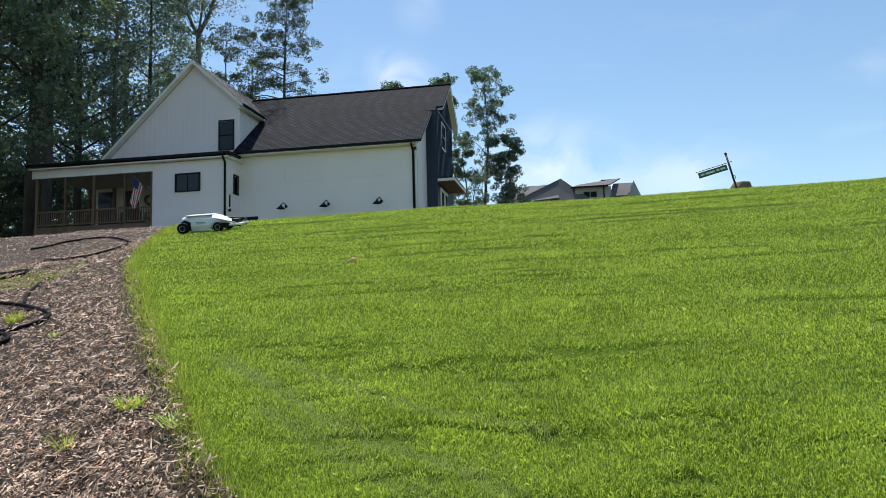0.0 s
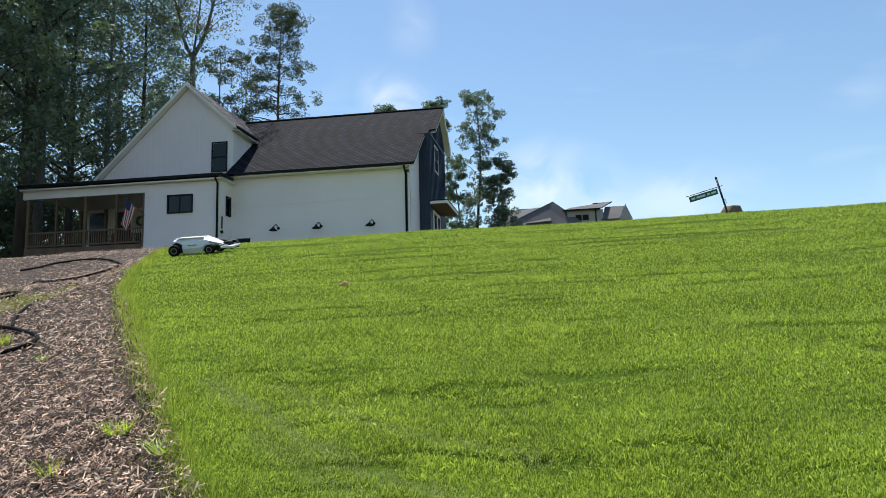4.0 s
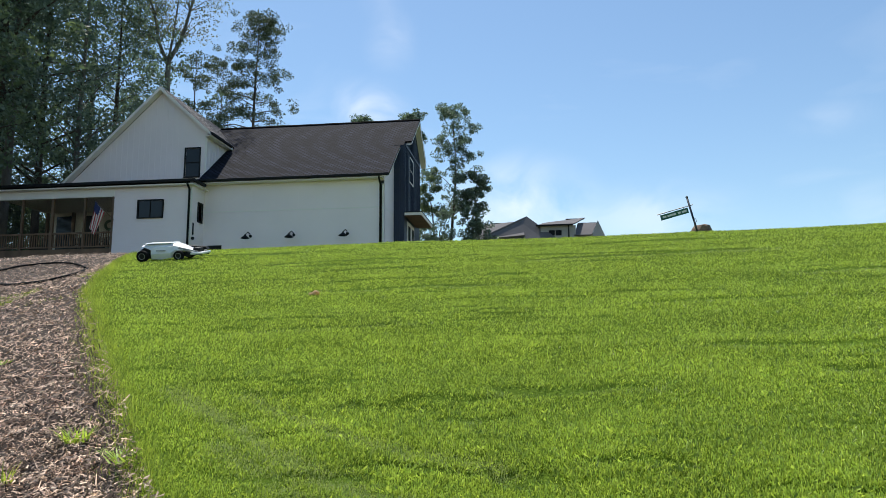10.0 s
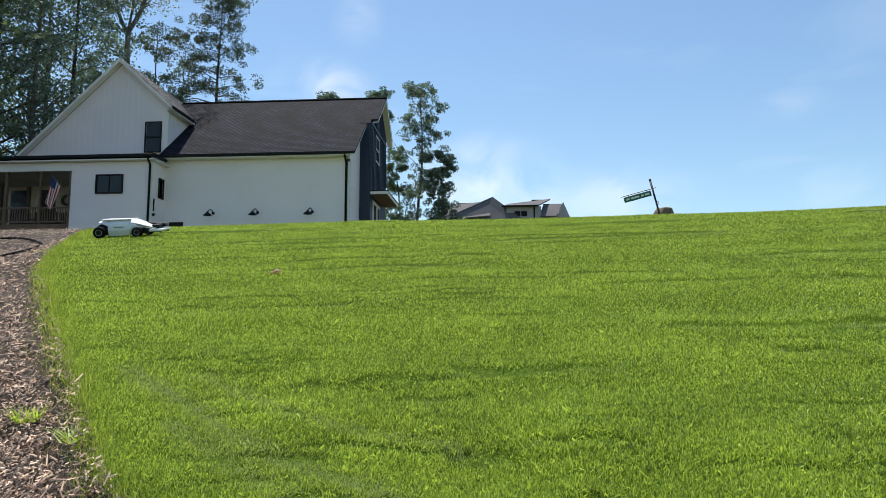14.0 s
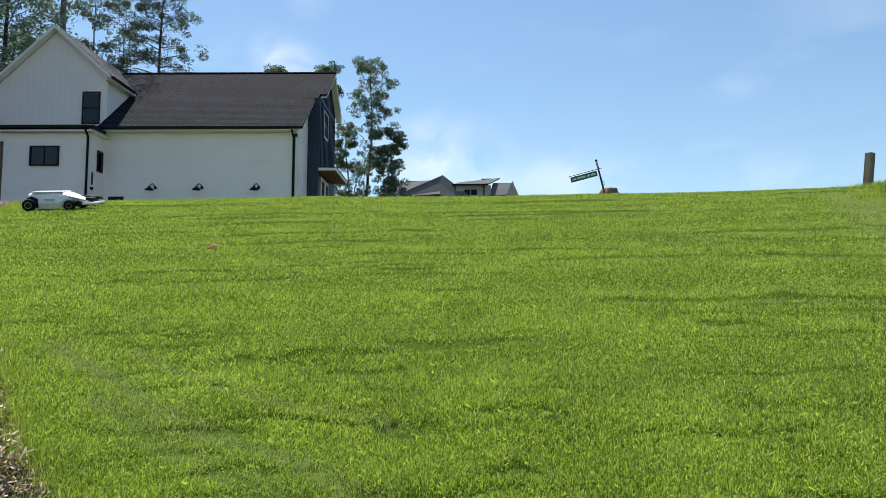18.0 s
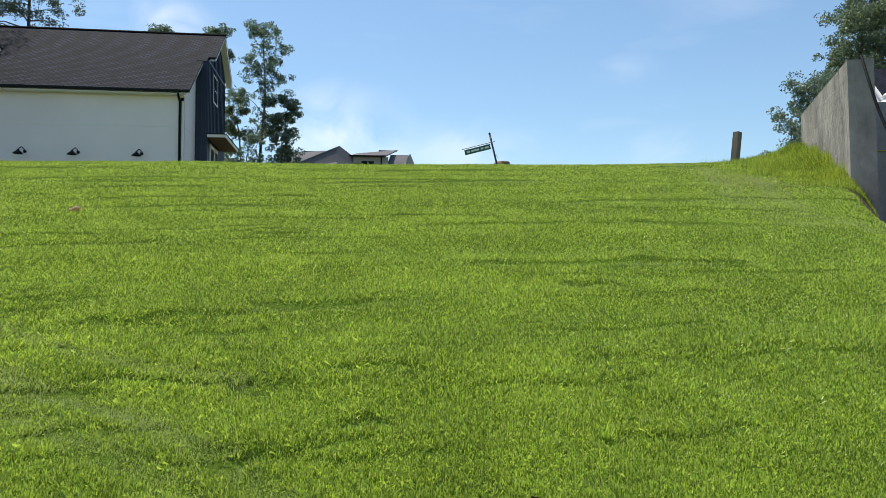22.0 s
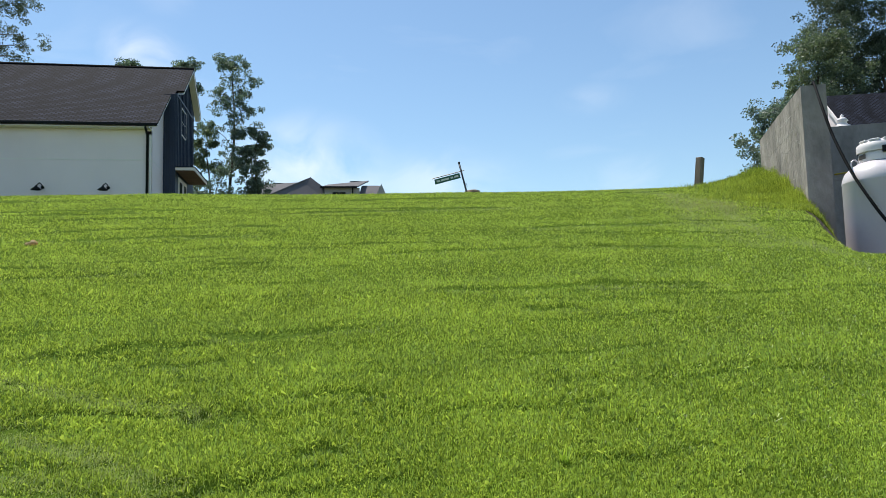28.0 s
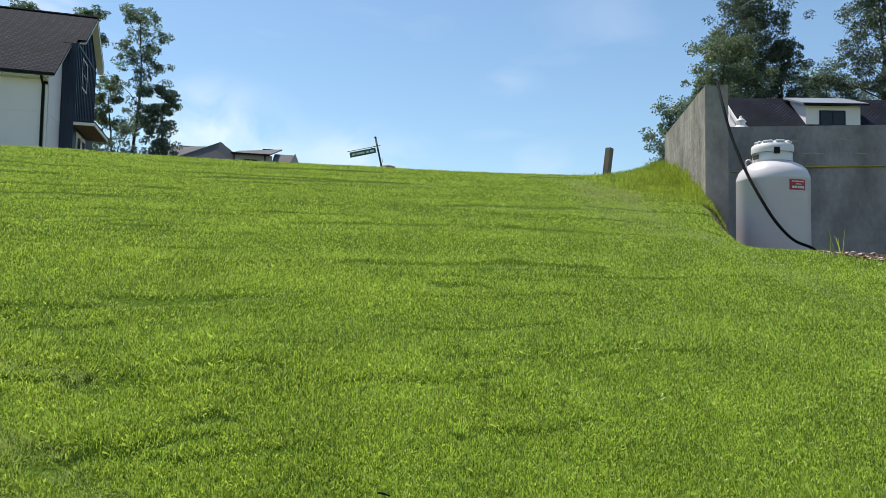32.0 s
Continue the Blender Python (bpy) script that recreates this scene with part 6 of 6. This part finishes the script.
rng = np.random.default_rng(31)
n = 1500
x = rng.uniform(5.5, 8.5, n)
y = (14.75 - x) / 2 + np.abs(rng.normal(0, 0.18, n)) - 0.03
z = ground_z(x, y) + 0.006
yaw, ln, wd = rng.uniform(0, 2 * np.pi, n), rng.uniform(0.01, 0.03, n), rng.uniform(0.004, 0.009, n)
ax_, ay_ = np.cos(yaw), np.sin(yaw)
rise = rng.uniform(0.0, 0.010, n)
v = np.stack([np.stack([x - ax_ * ln, y - ay_ * ln, z], -1), np.stack([x - ay_ * wd, y + ax_ * wd, z + rise], -1), np.stack([x + ax_ * ln, y + ay_ * ln, z + rise], -1), np.stack([x + ay_ * wd, y - ax_ * wd, z], -1)], 1).reshape(-1, 3)
mesh_from("bark_strip", v, np.arange(4 * n).reshape(-1, 4), M_CHIP, "brown bark chips along the foot of the slope by the tank", "mulch", "stuff")

# ---------------------------------------------------------------- soaker hoses on the mulch
def ground_hose(points, r, label):
    bm_ = bmesh.new()
    ps = smooth_line([Vector((px_, py_, 0)) for px_, py_ in points], 8)
    tube(bm_, [Vector((p.x, p.y, gz(p.x, p.y) + r + 0.012)) for p in ps], r, 7)
    return tagged(link("soaker_hose", bm_, M_RUBBER, None, True), label, "hose")


ground_hose([(-10.6, 11.2), (-9.6, 11.0), (-8.6, 11.4), (-7.6, 11.4), (-6.9, 10.9), (-6.3, 9.9), (-5.7, 8.9), (-5.35, 8.2), (-5.6, 7.9), (-6.5, 8.5), (-7.6, 9.4), (-8.6, 9.7), (-9.6, 9.8)], 0.018, "black soaker hose looped on the mulch bed")
ground_hose([(-13.3, 16.0), (-13.13, 16.4), (-13.07, 17.0), (-12.2, 17.3), (-11.06, 16.5), (-10.2, 15.5)], 0.026, "black hose lying on the far mulch before the porch")
ground_hose([(-7.6, 8.3), (-6.72, 7.8), (-6.21, 7.56), (-5.95, 7.28), (-5.98, 7.07), (-6.4, 6.95), (-7.4, 7.2)], 0.017, "black hose end looped on the mulch")
ground_hose([(-5.18, 6.7), (-4.97, 6.27), (-4.70, 5.83), (-4.45, 5.5)], 0.013, "short dusty hose piece on the mulch")
ground_hose([(-5.6, 5.9), (-4.9, 5.65), (-4.44, 5.46), (-4.06, 5.20), (-3.69, 4.88), (-3.62, 4.72), (-3.8, 4.70), (-4.3, 4.82), (-5.2, 5.0)], 0.017, "black hose loop lying in the mulch")
ground_hose([(-4.8, 4.95), (-4.05, 4.72), (-3.80, 4.58), (-3.70, 4.44), (-3.9, 4.34), (-4.6, 4.4)], 0.018, "black hose coil at the edge of the mulch")

# weeds in the mulch and along the edge
def weed(x, y, n, h, spread, label, seed, material=None):
    rg = random.Random(seed)
    bm_ = bmesh.new()
    z = gz(x, y)
    for _ in range(2 * n):
        a, l, t = rg.uniform(0, 2 * math.pi), rg.uniform(0.6, 1.1), rg.uniform(0.3, 1.0)
        d, s = Vector((math.cos(a), math.sin(a), 0)), Vector((-math.sin(a), math.cos(a), 0))
        o = Vector((x, y, z)) + d * rg.uniform(0, 0.3) * spread + s * rg.uniform(-0.3, 0.3) * spread
        w = rg.uniform(0.003, 0.007)
        pr = None
        for k in range(4):
            f = k / 3
            p = o + d * (spread * t * f) + Vector((0, 0, h * l * (f - 0.45 * t * f * f)))
            ww = w * (1 - f * 0.9)
            cur = (bm_.verts.new(p - s * ww), bm_.verts.new(p + s * ww))
            if pr:
                bm_.faces.new((pr[0], pr[1], cur[1], cur[0]))
            pr = cur
    return tagged(link("weed", bm_, material or M_WEED, None), label, "weed", "weeds in the mulch")


weed(-1.74, 3.03, 26, 0.11, 0.14, "bright green grassy weed growing in the mulch", 1)
weed(-1.29, 2.68, 20, 0.09, 0.13, "bright green grassy weed by the lawn edge", 2)
weed(-1.88, 2.76, 12, 0.12, 0.10, "thin pale weed in the mulch", 3, M_GRASS_T)
weed(-4.12, 5.02, 34, 0.14, 0.13, "weed tuft inside the hose loop", 4, M_GRASS_T)
weed(-3.2, 4.35, 14, 0.05, 0.10, "low weed tuft in the mulch", 5)
weed(1.44, 2.05, 4, 0.085, 0.03, "single taller bright weed in the turf", 6)
weed(5.60, 4.63, 3, 0.32, 0.17, "tall thin weed beside the gas tank", 7, M_GRASS_T)

# rough grass along the mulch edge and on the bank by the wall
rng = np.random.default_rng(21)
n = 9000
yy = rng.uniform(1.2, 9.5, n)
xx = lawn_edge(yy) + rng.normal(0.0, 0.06, n)
blades("edge_grass", xx, yy, rng.uniform(0.03, 0.09, n), 0.0045 * np.ones(n) * (yy / 3) ** 0.6, 1.2, M_GRASS_T, "longer ragged grass along the mulch edge", "grass", rng)
n = 15000
yy, xx = rng.uniform(6.2, 8.6, n), rng.uniform(-7.0, -3.8, n)
k = (np.sin(2.1 * xx + 1.0) * np.sin(3.0 * yy) > 0.1) & (lawn_edge(yy) - xx > 0) & (yy < 8.2)
blades("mulch_grass", xx[k], yy[k], rng.uniform(0.02, 0.05, n)[k], 0.007 * np.ones(k.sum()), 1.0, M_GRASS_T, "sparse grass growing through the far mulch", "grass", rng)
n = 62000
s, a = rng.uniform(-0.45, 3.3, n), np.abs(rng.normal(0, 0.40, n)) + 0.01
xx, yy = 6.27 + 0.415 * s - 0.91 * a, 7.22 + 0.91 * s + 0.415 * a
xx = np.where(s < 0, xx + 0.25 * rng.uniform(0, 1, n), xx)
tall = (0.10 + 0.13 * np.exp(-(a / 0.22) ** 2)) * (0.65 + 0.5 * np.sin(5 * xx + 7 * yy)).clip(0.3, 1.15) * np.where(s < 0.2, 0.6, 1.0)
blades("bank_grass", xx, yy, tall * rng.uniform(0.5, 1.1, n), 0.0095 * np.ones(n), 0.9, M_GRASS_T, "long unmown grass on the bank against the wall", "grass", rng)
n = 1500
xx, yy = rng.normal(5.15, 0.30, n), rng.normal(7.3, 0.5, n)
blades("dry_grass", xx, yy, rng.uniform(0.02, 0.045, n), 0.008 * np.ones(n), 1.6, M_DRYGRASS, "dry straw coloured grass on the slope by the bank", "grass", rng)
# pale thatch that shows where wheels have pressed the turf
xs_, ys_, ws_, as_ = [], [], [], []
for line, wide, amount in TRACKS:
    for (x0, y0), (x1, y1) in zip(line, line[1:]):
        far = math.hypot((x0 + x1) / 2, (y0 + y1) / 2)
        n = int((4200 if wide < 0.1 else 3000) * amount * math.hypot(x1 - x0, y1 - y0))
        t_ = rng.uniform(0, 1, n)
        xs_.append(x0 + (x1 - x0) * t_ + rng.normal(0, wide * 1.1, n))
        ys_.append(y0 + (y1 - y0) * t_ + rng.normal(0, wide * 0.8, n))
        ws_.append(np.full(n, 0.003 * (far / 2.4) ** 0.8))
        as_.append(math.atan2(y1 - y0, x1 - x0) + rng.normal(0, 0.7, n))
# and pale blades along the larger seams, coloured to stand for sunlit tips
for x0, y0, x1, y1, h in STEPS[:16]:
    n = int(420 * (x1 - x0))
    t_ = rng.uniform(0, 1, n)
    xs_.append(x0 + (x1 - x0) * t_)
    ys_.append(y0 + (y1 - y0) * t_ - 0.05 + rng.normal(0, 0.018, n))
    ws_.append(np.full(n, 0.0026 * (y0 / 2.4) ** 0.8))
    as_.append(rng.uniform(0, 2 * math.pi, n))
xx, yy = np.concatenate(xs_), np.concatenate(ys_)
blades("track_thatch_and_lit_lips", xx, yy, rng.uniform(0.016, 0.032, len(xx)), np.concatenate(ws_), 1.7, M_THATCH, "pale flattened grass in the wheel tracks, and pale blades for sunlit seam lips", "grass", rng, None, np.concatenate(as_))
n = 5500
yy = rng.uniform(1.3, 5.2, n)
xx = lawn_edge(yy) - np.abs(rng.normal(0, 0.13, n)) + 0.03
blades("edge_thatch", xx, yy, rng.uniform(0.008, 0.03, n), 0.004 * np.ones(n), 1.8, M_DRYGRASS, "dead straw coloured grass along the mulch edge", "grass", rng)
